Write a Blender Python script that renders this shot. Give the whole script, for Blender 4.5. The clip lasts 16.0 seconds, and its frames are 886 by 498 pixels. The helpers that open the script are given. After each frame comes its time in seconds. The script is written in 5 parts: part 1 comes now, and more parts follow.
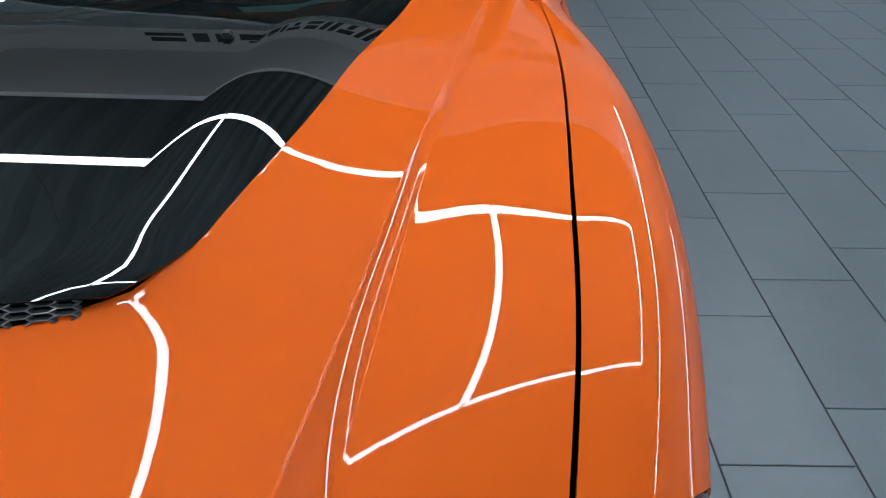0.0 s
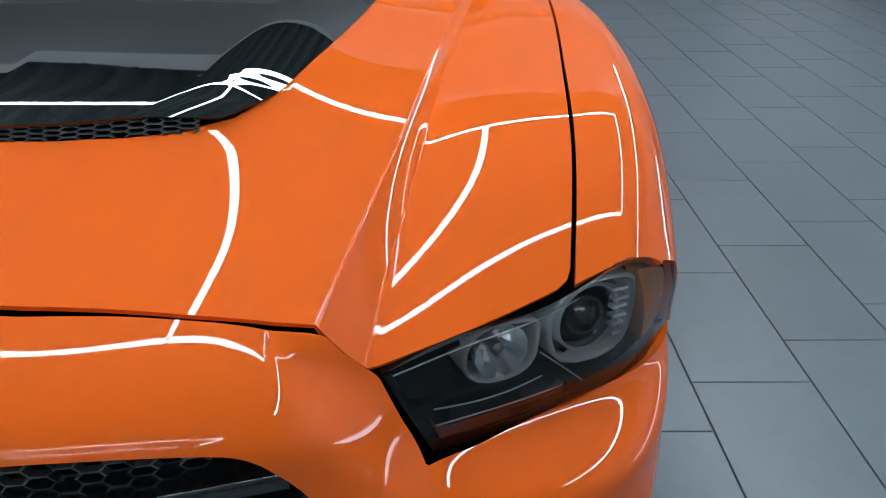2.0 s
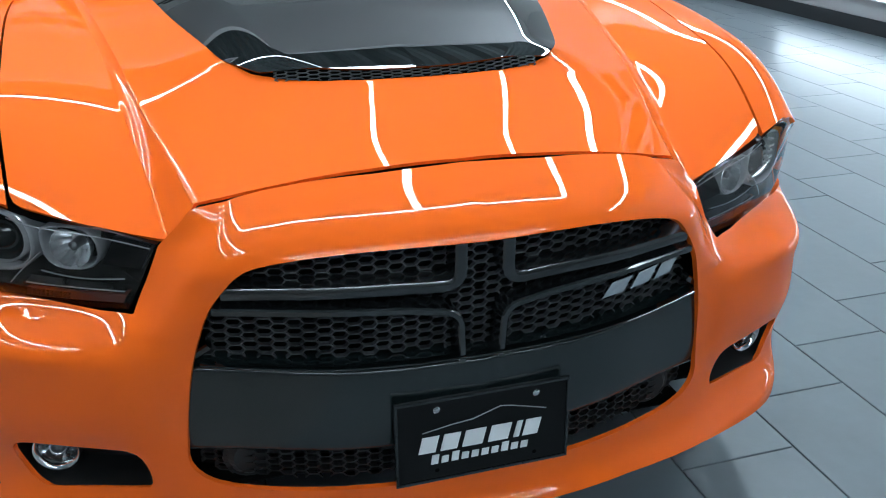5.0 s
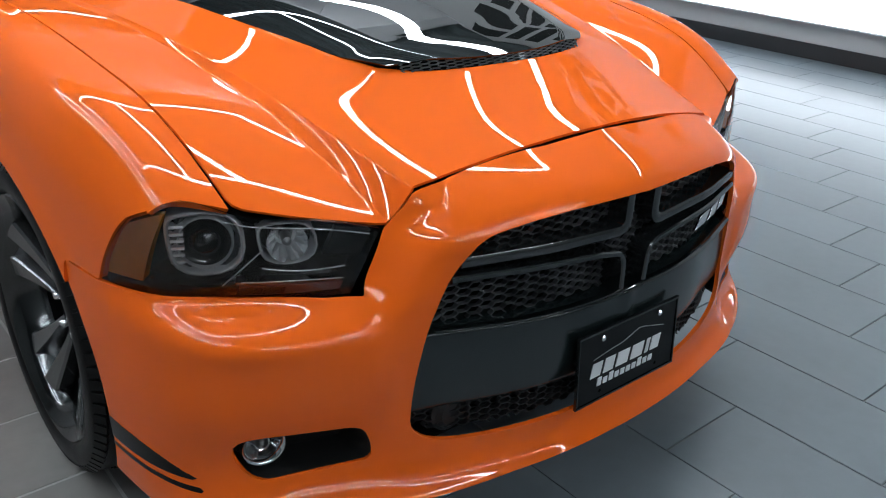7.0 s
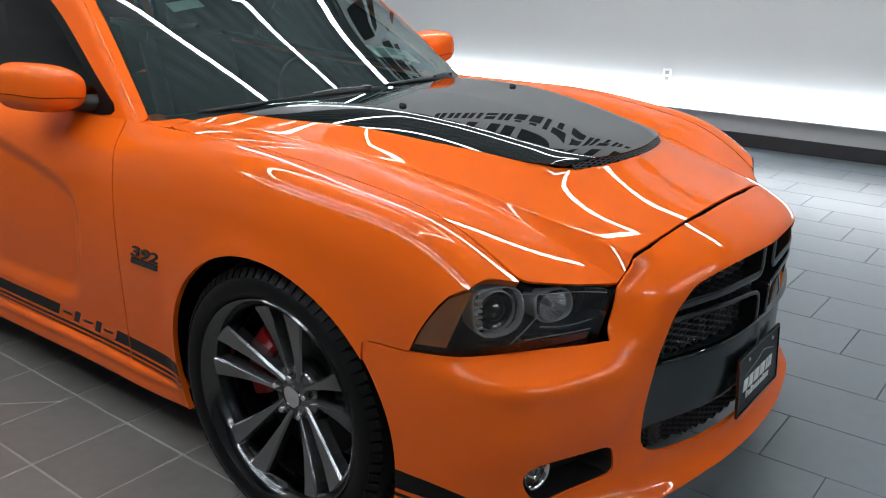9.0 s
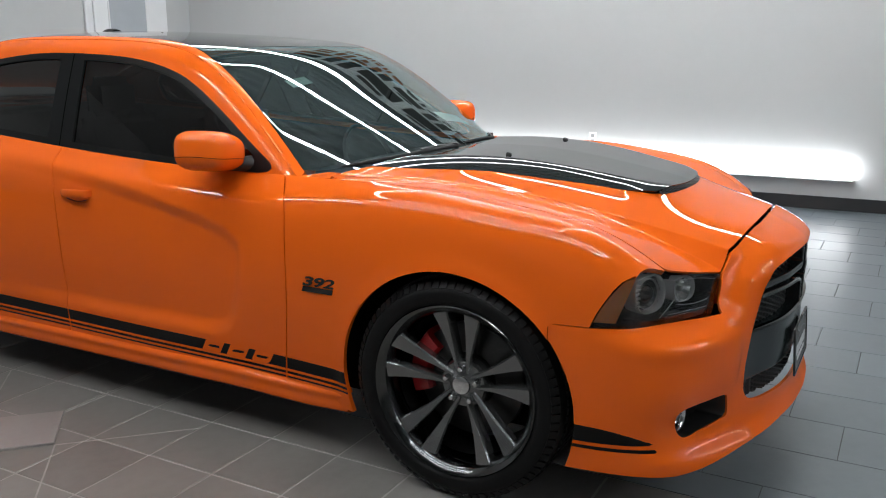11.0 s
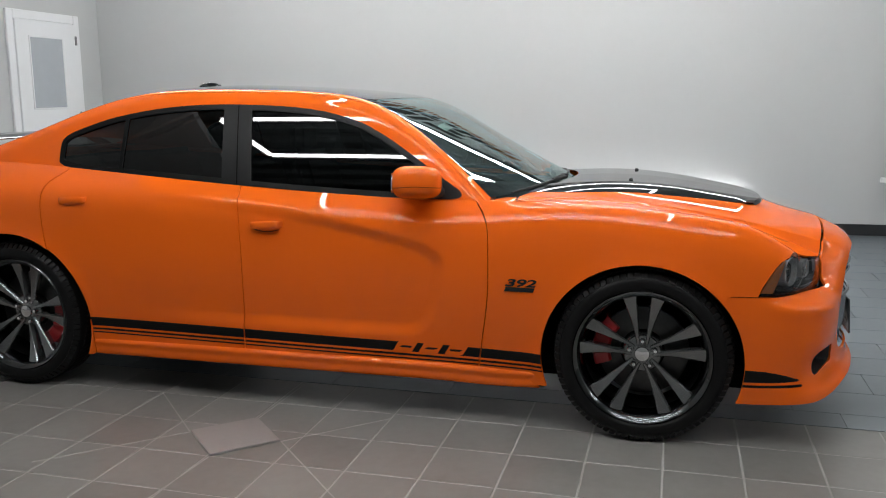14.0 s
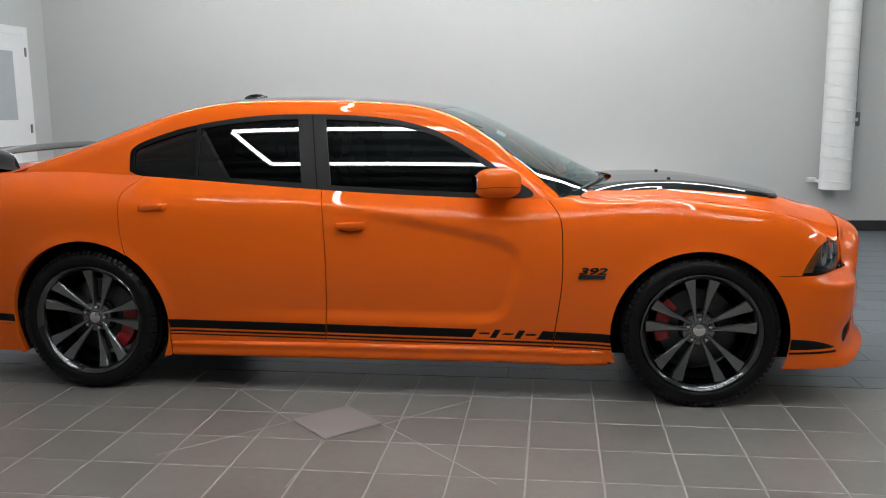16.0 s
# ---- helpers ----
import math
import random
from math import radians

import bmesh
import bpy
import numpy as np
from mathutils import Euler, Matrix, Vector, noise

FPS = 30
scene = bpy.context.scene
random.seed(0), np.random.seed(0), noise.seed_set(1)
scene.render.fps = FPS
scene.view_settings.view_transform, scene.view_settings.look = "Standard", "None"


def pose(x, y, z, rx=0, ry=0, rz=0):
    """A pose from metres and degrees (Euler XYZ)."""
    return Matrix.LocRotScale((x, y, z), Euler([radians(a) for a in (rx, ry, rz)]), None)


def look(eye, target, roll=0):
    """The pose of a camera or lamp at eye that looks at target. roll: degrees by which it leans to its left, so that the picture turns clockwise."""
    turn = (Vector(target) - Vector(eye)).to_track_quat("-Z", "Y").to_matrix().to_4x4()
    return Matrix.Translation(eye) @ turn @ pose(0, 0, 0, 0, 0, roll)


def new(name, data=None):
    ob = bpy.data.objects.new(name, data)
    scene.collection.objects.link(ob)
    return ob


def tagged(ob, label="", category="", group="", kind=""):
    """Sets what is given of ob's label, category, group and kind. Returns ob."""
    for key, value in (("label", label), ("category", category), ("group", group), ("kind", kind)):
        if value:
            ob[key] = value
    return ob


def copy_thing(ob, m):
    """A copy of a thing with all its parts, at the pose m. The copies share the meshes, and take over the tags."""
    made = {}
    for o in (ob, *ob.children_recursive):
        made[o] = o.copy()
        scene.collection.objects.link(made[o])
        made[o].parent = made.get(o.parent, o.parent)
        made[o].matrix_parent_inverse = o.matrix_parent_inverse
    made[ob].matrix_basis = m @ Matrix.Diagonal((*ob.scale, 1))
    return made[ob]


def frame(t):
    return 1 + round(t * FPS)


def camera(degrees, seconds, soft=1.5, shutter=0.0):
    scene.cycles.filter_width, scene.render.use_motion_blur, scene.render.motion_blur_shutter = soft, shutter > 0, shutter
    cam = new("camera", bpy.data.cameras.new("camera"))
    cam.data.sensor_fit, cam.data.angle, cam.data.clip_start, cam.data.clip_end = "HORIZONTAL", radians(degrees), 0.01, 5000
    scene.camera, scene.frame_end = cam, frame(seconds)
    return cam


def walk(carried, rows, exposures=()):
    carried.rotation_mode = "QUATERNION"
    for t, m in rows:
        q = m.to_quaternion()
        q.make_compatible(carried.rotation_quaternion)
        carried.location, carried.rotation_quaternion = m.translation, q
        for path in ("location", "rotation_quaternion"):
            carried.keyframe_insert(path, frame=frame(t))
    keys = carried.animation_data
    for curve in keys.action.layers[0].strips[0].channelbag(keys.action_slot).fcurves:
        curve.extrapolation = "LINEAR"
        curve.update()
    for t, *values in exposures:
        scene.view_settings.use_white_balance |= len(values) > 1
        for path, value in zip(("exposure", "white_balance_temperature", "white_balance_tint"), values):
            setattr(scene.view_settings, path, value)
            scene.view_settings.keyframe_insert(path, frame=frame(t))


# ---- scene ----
cam = camera(54.2, 16.0, soft=1.05)
PATH = [
    (0, (0.606, -1.132, 1.395), (0.593, 0.602, 0.398), 0.4),
    (0.5, (0.654, -1.32, 1.443), (0.642, 0.436, 0.485), -0.9),
    (1, (0.639, -1.39, 1.384), (0.645, 0.382, 0.456), -0.4),
    (1.5, (0.593, -1.424, 1.312), (0.619, 0.358, 0.404), 0.2),
    (2, (0.541, -1.498, 1.279), (0.583, 0.296, 0.396), 0.6),
    (2.5, (0.419, -1.62, 1.273), (0.518, 0.174, 0.396), 1.4),
    (3, (0.283, -1.754, 1.273), (0.457, 0.051, 0.43), 1.6),
    (3.5, (0.157, -1.838, 1.257), (0.423, -0.044, 0.414), 1.6),
    (4, (-0.018, -1.892, 1.258), (0.335, -0.116, 0.409), 1.5),
    (4.5, (-0.193, -1.949, 1.29), (0.247, -0.192, 0.443), 1.2),
    (5, (-0.439, -2.053, 1.322), (0.112, -0.324, 0.482), 0.6),
    (5.2, (-0.523, -2.074, 1.331), (0.072, -0.361, 0.487), 0.5),
    (7.3, (-1.42, -1.779, 1.356), (-0.173, -0.457, 0.52), 2.5),
    (7.5, (-1.49, -1.754, 1.365), (-0.214, -0.454, 0.54), 2.3),
    (8, (-1.687, -1.663, 1.36), (-0.329, -0.391, 0.627), 2.5),
    (8.5, (-1.905, -1.581, 1.393), (-0.48, -0.36, 0.701), 0.9),
    (9, (-2.184, -1.52, 1.433), (-0.679, -0.363, 0.803), 1.0),
    (9.2, (-2.285, -1.496, 1.447), (-0.757, -0.358, 0.839), 0.8),
    (11.3, (-3.285, -1.103, 1.414), (-1.55, -0.207, 0.979), 0.1),
    (11.5, (-3.379, -1.029, 1.384), (-1.627, -0.161, 0.962), 0.3),
    (12, (-3.585, -0.852, 1.416), (-1.806, -0.044, 0.993), 0.1),
    (12.5, (-3.83, -0.692, 1.434), (-2.017, 0.047, 1.023), -0.0),
    (13, (-4.081, -0.535, 1.439), (-2.233, 0.128, 1.057), -0.1),
    (13.5, (-4.252, -0.331, 1.424), (-2.376, 0.257, 1.058), -0.2),
    (14, (-4.416, -0.101, 1.433), (-2.514, 0.409, 1.083), -0.3),
    (14.5, (-4.619, 0.095, 1.455), (-2.698, 0.538, 1.12), -0.3),
    (15, (-4.776, 0.289, 1.446), (-2.841, 0.673, 1.122), -0.4),
    (15.5, (-4.856, 0.503, 1.43), (-2.909, 0.823, 1.104), -0.5),
    (16, (-4.957, 0.699, 1.433), (-3.0, 0.949, 1.105), -0.6),
]
walk(cam, [(t, look(eye, target, roll)) for t, eye, target, roll in PATH], [(0, -0.16, 5600, 4), (1.5, -0.03, 5600, 4), (2.5, 0.2, 5550, 2), (3.5, 0.45, 5500, 1), (5.2, 0.66, 5500, 1), (7.4, 0.3, 6050, 8), (9.2, 0.26, 6250, 9), (12, 0.38, 6550, 10), (16, 0.36, 6600, 10)])

# ---- world and light ----
world = bpy.data.worlds.new("world")
scene.world = world
world.use_nodes = True
world.node_tree.nodes["Background"].inputs[0].default_value = (0.6, 0.7, 0.8, 1)
world.node_tree.nodes["Background"].inputs[1].default_value = 0.02
scene.view_settings.exposure = 0.0
TUBE_POWER = 31.5
TROUGH_POWER = 8.5


# ---- materials ----
def material(name, base, rough=0.5, metal=0.0, coat=0.0, vary=0.0, scale=8.0, bump=0.0, bump_scale=60.0,
             emit=0.0, emit_color=(1, 1, 1), coat_rough=0.02, spec=0.5, per_object=0.0):
    m = bpy.data.materials.new(name)
    m.use_nodes = True
    nt = m.node_tree
    b = nt.nodes["Principled BSDF"]
    b.inputs["Base Color"].default_value = (*base, 1)
    b.inputs["Roughness"].default_value = rough
    b.inputs["Metallic"].default_value = metal
    b.inputs["Coat Weight"].default_value = coat
    b.inputs["Coat Roughness"].default_value = coat_rough
    b.inputs["Specular IOR Level"].default_value = spec
    if emit:
        b.inputs["Emission Color"].default_value = (*emit_color, 1)
        b.inputs["Emission Strength"].default_value = emit
    tc = nt.nodes.new("ShaderNodeNewGeometry")
    if vary or per_object:
        n1 = nt.nodes.new("ShaderNodeTexNoise")
        n1.inputs["Scale"].default_value = scale
        n1.inputs["Detail"].default_value = 6
        n2 = nt.nodes.new("ShaderNodeTexNoise")
        n2.inputs["Scale"].default_value = scale * 9
        n2.inputs["Detail"].default_value = 3
        add = nt.nodes.new("ShaderNodeMath")
        add.operation = "MULTIPLY_ADD"
        add.inputs[1].default_value = 0.45
        nt.links.new(tc.outputs["Position"], n1.inputs["Vector"])
        nt.links.new(tc.outputs["Position"], n2.inputs["Vector"])
        nt.links.new(n2.outputs["Fac"], add.inputs[0])
        nt.links.new(n1.outputs["Fac"], add.inputs[2])
        last = add.outputs[0]
        if per_object:
            oi = nt.nodes.new("ShaderNodeObjectInfo")
            mul = nt.nodes.new("ShaderNodeMath")
            mul.operation = "MULTIPLY_ADD"
            mul.inputs[1].default_value = per_object
            nt.links.new(oi.outputs["Random"], mul.inputs[0])
            nt.links.new(last, mul.inputs[2])
            last = mul.outputs[0]
        ramp = nt.nodes.new("ShaderNodeMapRange")
        ramp.inputs["From Min"].default_value = 0.15
        ramp.inputs["From Max"].default_value = 1.1 + per_object
        ramp.inputs["To Min"].default_value = 1 - vary
        ramp.inputs["To Max"].default_value = 1 + vary
        nt.links.new(last, ramp.inputs["Value"])
        mix = nt.nodes.new("ShaderNodeVectorMath")
        mix.operation = "SCALE"
        mix.inputs[0].default_value = base
        nt.links.new(ramp.outputs["Result"], mix.inputs["Scale"])
        nt.links.new(mix.outputs["Vector"], b.inputs["Base Color"])
        rr = nt.nodes.new("ShaderNodeMapRange")
        rr.inputs["To Min"].default_value = max(0.02, rough * 0.85)
        rr.inputs["To Max"].default_value = min(1.0, rough * 1.2)
        nt.links.new(n1.outputs["Fac"], rr.inputs["Value"])
        nt.links.new(rr.outputs["Result"], b.inputs["Roughness"])
    if bump:
        nb = nt.nodes.new("ShaderNodeTexNoise")
        nb.inputs["Scale"].default_value = bump_scale
        nb.inputs["Detail"].default_value = 4
        bn = nt.nodes.new("ShaderNodeBump")
        bn.inputs["Strength"].default_value = bump
        bn.inputs["Distance"].default_value = 0.002
        nt.links.new(tc.outputs["Position"], nb.inputs["Vector"])
        nt.links.new(nb.outputs["Fac"], bn.inputs["Height"])
        nt.links.new(bn.outputs["Normal"], b.inputs["Normal"])
    return m


def glass_material(name, tint, rough=0.0, mixing=0.5, gloss=(1, 1, 1)):
    """Thin glass: a tinted see-through sheet under a clear mirror-like coat."""
    m = bpy.data.materials.new(name)
    m.use_nodes = True
    nt = m.node_tree
    nt.nodes.clear()
    out = nt.nodes.new("ShaderNodeOutputMaterial")
    tr = nt.nodes.new("ShaderNodeBsdfTransparent")
    tr.inputs[0].default_value = (*tint, 1)
    gl = nt.nodes.new("ShaderNodeBsdfGlossy")
    gl.inputs["Color"].default_value = (*gloss, 1)
    gl.inputs["Roughness"].default_value = rough
    fr = nt.nodes.new("ShaderNodeFresnel")
    fr.inputs["IOR"].default_value = 1.3 + mixing
    mx = nt.nodes.new("ShaderNodeMixShader")
    nt.links.new(fr.outputs[0], mx.inputs[0])
    nt.links.new(tr.outputs[0], mx.inputs[1])
    nt.links.new(gl.outputs[0], mx.inputs[2])
    nt.links.new(mx.outputs[0], out.inputs["Surface"])
    return m


ORANGE = material("orange_paint", (0.80, 0.125, 0.0085), 0.4, coat=0.72, vary=0.02, scale=3, coat_rough=0.012, spec=0.0)
BLACK = material("black_paint", (0.003, 0.004, 0.004), 0.4, coat=1.0, vary=0.1, scale=3, coat_rough=0.012, spec=0.0)
BLACK.node_tree.nodes["Principled BSDF"].inputs["Coat IOR"].default_value = 1.7
PIANO = material("grille_bar_black", (0.010, 0.0112, 0.0118), 0.14, vary=0.15, scale=20, spec=1.0)
INSERT = material("bumper_insert_black", (0.008, 0.0122, 0.0126), 0.2, vary=0.1, scale=4, spec=0.7)
DECAL = material("black_vinyl", (0.003, 0.003, 0.003), 0.3, vary=0.1, spec=0.22)
PLASTIC = material("black_plastic", (0.007, 0.007, 0.007), 0.45, vary=0.25, bump=0.15, bump_scale=300)
TRIM = material("satin_black_trim", (0.005, 0.0054, 0.0058), 0.32, vary=0.15, scale=20, spec=0.16)
# Real black undersides, and sheets that stand in for shade behind gaps.
SHADOW = material("underbody_shade_black", (0.003, 0.003, 0.003), 0.8, vary=0.3, spec=0.04)
RUBBER = material("tyre_rubber", (0.006, 0.006, 0.0062), 0.42, spec=0.17, vary=0.3, scale=25, bump=0.2, bump_scale=200)
RIM = material("dark_chrome_rim", (0.1, 0.103, 0.104), 0.12, metal=1.0, vary=0.1, scale=15)
WHEEL = material("dark_chrome", (0.21, 0.214, 0.216), 0.19, metal=0.82, vary=0.1, scale=15)
CHROME = material("chrome", (0.75, 0.75, 0.76), 0.08, metal=1.0, vary=0.05)
STEEL = material("brake_steel", (0.22, 0.22, 0.22), 0.35, metal=1.0, vary=0.25, scale=40)
# Darker steel for the brake discs.
DISC = material("dark_disc_steel", (0.07, 0.07, 0.07), 0.3, metal=0.9, vary=0.25, scale=40)
RED = material("red_caliper_paint", (0.45, 0.008, 0.012), 0.3, coat=0.6, vary=0.15)
AMBER = material("amber_plastic", (0.85, 0.32, 0.05), 0.25, coat=0.5, vary=0.12, scale=60)
REDLENS = material("red_reflector", (0.20, 0.065, 0.052), 0.25, coat=0.5, vary=0.1, scale=60)
LAMPDARK = material("headlamp_housing", (0.003, 0.0032, 0.0034), 0.22, vary=0.2, scale=30, spec=0.25)
WHITEMARK = material("white_print", (0.75, 0.75, 0.75), 0.4, vary=0.05)
GREYMARK = material("grey_print", (0.3, 0.3, 0.3), 0.4, vary=0.1)
SEAT = material("seat_leather", (0.012, 0.012, 0.013), 0.5, vary=0.2, scale=20, bump=0.2)
PAPER = material("sticker_paper", (0.62, 0.72, 0.70), 0.6, vary=0.08)
LAMPCHROME = material("reflector_chrome", (0.93, 0.94, 0.95), 0.17, metal=0.58, vary=0.05, scale=30)
BOWL = material("fluted_chrome", (0.75, 0.76, 0.77), 0.14, metal=0.75, vary=0.1, scale=30)
DARKCHROME = material("smoked_chrome", (0.22, 0.225, 0.23), 0.12, metal=1.0, vary=0.1, scale=30)
LENS = glass_material("lens_glass", (0.985, 0.985, 0.985), 0.0, 0.22)
SCREEN = glass_material("windscreen_glass", (0.52, 0.64, 0.62), 0.0, 1.0, (0.86, 1.0, 0.99))
TINTED = glass_material("tinted_glass", (0.05, 0.055, 0.055), 0.0, 0.2)
WALL = material("white_wall_paint", (0.50, 0.51, 0.51), 0.55, vary=0.03, scale=1.3, bump=0.08, bump_scale=250)
DOORPAINT = material("white_door_paint", (0.78, 0.79, 0.80), 0.35, vary=0.03)
FROST = material("frosted_pane", (0.42, 0.45, 0.48), 0.25, vary=0.05)
BASEBOARD = material("black_baseboard", (0.02, 0.021, 0.023), 0.4, vary=0.2)
CEILING = material("dark_ceiling_paint", (0.08, 0.096, 0.099), 0.7, vary=0.3, scale=2)
GROUT = material("grout", (0.08, 0.082, 0.084), 0.85, vary=0.2, scale=15)
PALE_GROUT = material("pale_grout", (0.34, 0.325, 0.31), 0.85, vary=0.25, scale=12)
SLATE = material("slate_tile", (0.138, 0.160, 0.176), 0.325, vary=0.24, scale=2.2, bump=0.08, bump_scale=35, per_object=0.35, spec=0.6)
BROWN = material("brown_slate_tile", (0.172, 0.163, 0.153), 0.325, vary=0.36, scale=2.6, bump=0.08, bump_scale=35, per_object=0.35, spec=0.55)
LOOSE = material("pale_stone_tile", (0.27, 0.245, 0.235), 0.4, vary=0.1, scale=6, bump=0.06, bump_scale=40)
METAL = material("hinge_metal", (0.2, 0.2, 0.2), 0.35, metal=1.0, vary=0.1)
DUCT = material("white_duct_wrap", (0.74, 0.75, 0.75), 0.5, vary=0.05, bump=0.1)
TUBE = material("light_tube", (0.9, 0.9, 0.9), 0.4, emit=TUBE_POWER, emit_color=(0.97, 0.99, 1.0))
TROUGH = material("cove_light", (0.9, 0.9, 0.9), 0.4, emit=TROUGH_POWER, emit_color=(0.96, 0.98, 1.0))
LETTER = material("black_lettering", (0.01, 0.01, 0.01), 0.5, vary=0.1)
FARWALL = material("grey_wall_paint", (0.18, 0.19, 0.19), 0.6, vary=0.05, scale=1.3, bump=0.08, bump_scale=250)


# ---- mesh tools ----
def spline(xs, ys):
    """Natural cubic spline through knots; ys may hold several columns. Straight past the ends."""
    xs, ys = np.asarray(xs, float), np.asarray(ys, float)
    n = len(xs)
    h = np.diff(xs)
    flat = ys.reshape(n, -1)
    a = np.zeros((n, n))
    r = np.zeros_like(flat)
    a[0, 0] = a[-1, -1] = 1
    for k in range(1, n - 1):
        a[k, k - 1:k + 2] = h[k - 1], 2 * (h[k - 1] + h[k]), h[k]
        r[k] = 6 * ((flat[k + 1] - flat[k]) / h[k] - (flat[k] - flat[k - 1]) / h[k - 1])
    m = np.linalg.solve(a, r)

    def value(x):
        x = np.asarray(x, float)
        q = np.clip(x, xs[0], xs[-1]).ravel()
        k = np.clip(np.searchsorted(xs, q) - 1, 0, n - 2)
        d, e, hk = (q - xs[k])[:, None], (xs[k + 1] - q)[:, None], h[k][:, None]
        out = (m[k] * e ** 3 + m[k + 1] * d ** 3) / (6 * hk) + (flat[k] / hk - m[k] * hk / 6) * e + (flat[k + 1] / hk - m[k + 1] * hk / 6) * d
        lo = (flat[1] - flat[0]) / h[0] - h[0] * (2 * m[0] + m[1]) / 6
        hi = (flat[-1] - flat[-2]) / h[-1] + h[-1] * (m[-2] + 2 * m[-1]) / 6
        over = x.ravel()[:, None]
        out = out + np.where(over < xs[0], (over - xs[0]) * lo, 0) + np.where(over > xs[-1], (over - xs[-1]) * hi, 0)
        return out.reshape(x.shape + ys.shape[1:])
    return value


def step(t):
    t = np.clip(t, 0, 1)
    return t * t * (3 - 2 * t)


def rounded(points, times=2):
    """A closed outline with its corners cut round."""
    p = np.asarray(points, float)
    for _ in range(times):
        q = np.roll(p, -1, axis=0)
        p = np.stack([0.75 * p + 0.25 * q, 0.25 * p + 0.75 * q], 1).reshape(-1, 2)
    return p


def outline_distance(points, poly):
    """Signed distance to a closed outline in the plane, positive inside."""
    a = np.asarray(poly, float)
    b = np.roll(a, -1, axis=0)
    best = np.full(len(points), 1e9)
    inside = np.zeros(len(points), bool)
    px, py = points[:, 0], points[:, 1]
    for (ax, ay), (bx, by) in zip(a, b):
        dx, dy = bx - ax, by - ay
        L = dx * dx + dy * dy
        if L < 1e-14:
            continue
        t = np.clip(((px - ax) * dx + (py - ay) * dy) / L, 0, 1)
        best = np.minimum(best, (px - ax - t * dx) ** 2 + (py - ay - t * dy) ** 2)
        cross = (ay > py) != (by > py)
        if dy:
            inside ^= cross & (px < ax + (py - ay) * dx / dy)
    return np.where(inside, 1, -1) * np.sqrt(best)


def within(poly, axes, gap=0.0):
    """A cutting function: positive inside the outline seen along the third axis, kept back by gap."""
    return lambda v: outline_distance(np.abs(v[:, axes]) if 0 in axes else v[:, axes], poly) - gap


def outside(poly, axes, gap=0.0):
    return lambda v: -outline_distance(np.abs(v[:, axes]) if 0 in axes else v[:, axes], poly) - gap


def circle(cy, cz, r):
    return lambda v: np.hypot(v[:, 1] - cy, v[:, 2] - cz) - r


def surface(fn, us, vs):
    """A dense triangle sheet with smooth normals from fn(U, V) -> points."""
    e = 1e-4
    U, V = np.meshgrid(us, vs, indexing="ij")
    P = fn(U, V)
    n = np.cross(fn(U + e, V) - fn(U - e, V), fn(U, V + e) - fn(U, V - e))
    n /= np.maximum(np.linalg.norm(n, axis=-1, keepdims=True), 1e-12)
    nu, nv = len(us), len(vs)
    i = np.arange(nu * nv).reshape(nu, nv)
    a, b, c, d = i[:-1, :-1].ravel(), i[1:, :-1].ravel(), i[1:, 1:].ravel(), i[:-1, 1:].ravel()
    T = np.concatenate([np.stack([a, b, c], 1), np.stack([a, c, d], 1)])
    return P.reshape(-1, 3), n.reshape(-1, 3), T


def compact(sheet):
    V, N, T = sheet
    used = np.unique(T)
    back = np.zeros(len(V), int)
    back[used] = np.arange(len(used))
    return V[used], N[used], back[T]


def cut(sheet, *tests):
    """Keep the part of a sheet where every test is positive."""
    for f in tests:
        V, N, T = sheet
        d = f(V)
        d = np.where(np.abs(d) < 1e-6, 1e-6, d)
        ins = d > 0
        cnt = ins[T].sum(1)
        keep = [T[cnt == 3]]
        newV, newN, extra, made = [], [], [], {}

        def mid(a, b):
            key = (a, b) if a < b else (b, a)
            if key not in made:
                t = d[a] / (d[a] - d[b])
                made[key] = len(V) + len(newV)
                newV.append(V[a] + t * (V[b] - V[a]))
                newN.append(N[a] + t * (N[b] - N[a]))
            return made[key]
        for tri in T[(cnt == 1) | (cnt == 2)]:
            for k in range(3):
                a, b, c = tri[k], tri[(k + 1) % 3], tri[(k + 2) % 3]
                if ins[a] and not ins[b] and not ins[c]:
                    extra.append((a, mid(a, b), mid(a, c)))
                elif not ins[a] and ins[b] and ins[c]:
                    ab, ac = mid(a, b), mid(a, c)
                    extra.append((ab, b, c))
                    extra.append((ab, c, ac))
        if newV:
            V, N = np.concatenate([V, newV]), np.concatenate([N, newN])
            N = N / np.maximum(np.linalg.norm(N, axis=1, keepdims=True), 1e-12)
            keep.append(np.array(extra, int).reshape(-1, 3))
        sheet = compact((V, N, np.concatenate(keep)))
    return sheet


def mirrored(sheet):
    V, N, T = sheet
    return V * (-1, 1, 1), N * (-1, 1, 1), T[:, ::-1]


def joined(*sheets):
    Vs, Ns, Ts, n = [], [], [], 0
    for V, N, T in sheets:
        Vs.append(V), Ns.append(N), Ts.append(T + n)
        n += len(V)
    return np.concatenate(Vs), np.concatenate(Ns), np.concatenate(Ts)


def whole(sheet):
    """A half sheet and its mirror image, welded along the middle plane."""
    V, N, T = sheet
    mid = np.abs(V[:, 0]) < 2e-4
    V, N = V.copy(), N.copy()
    V[mid, 0] = 0
    N[mid, 0] = 0
    n = len(V)
    back = np.where(mid, np.arange(n), np.arange(n) + n)
    return compact((np.concatenate([V, V * (-1, 1, 1)]), np.concatenate([N, N * (-1, 1, 1)]), np.concatenate([T, back[T[:, ::-1]]])))


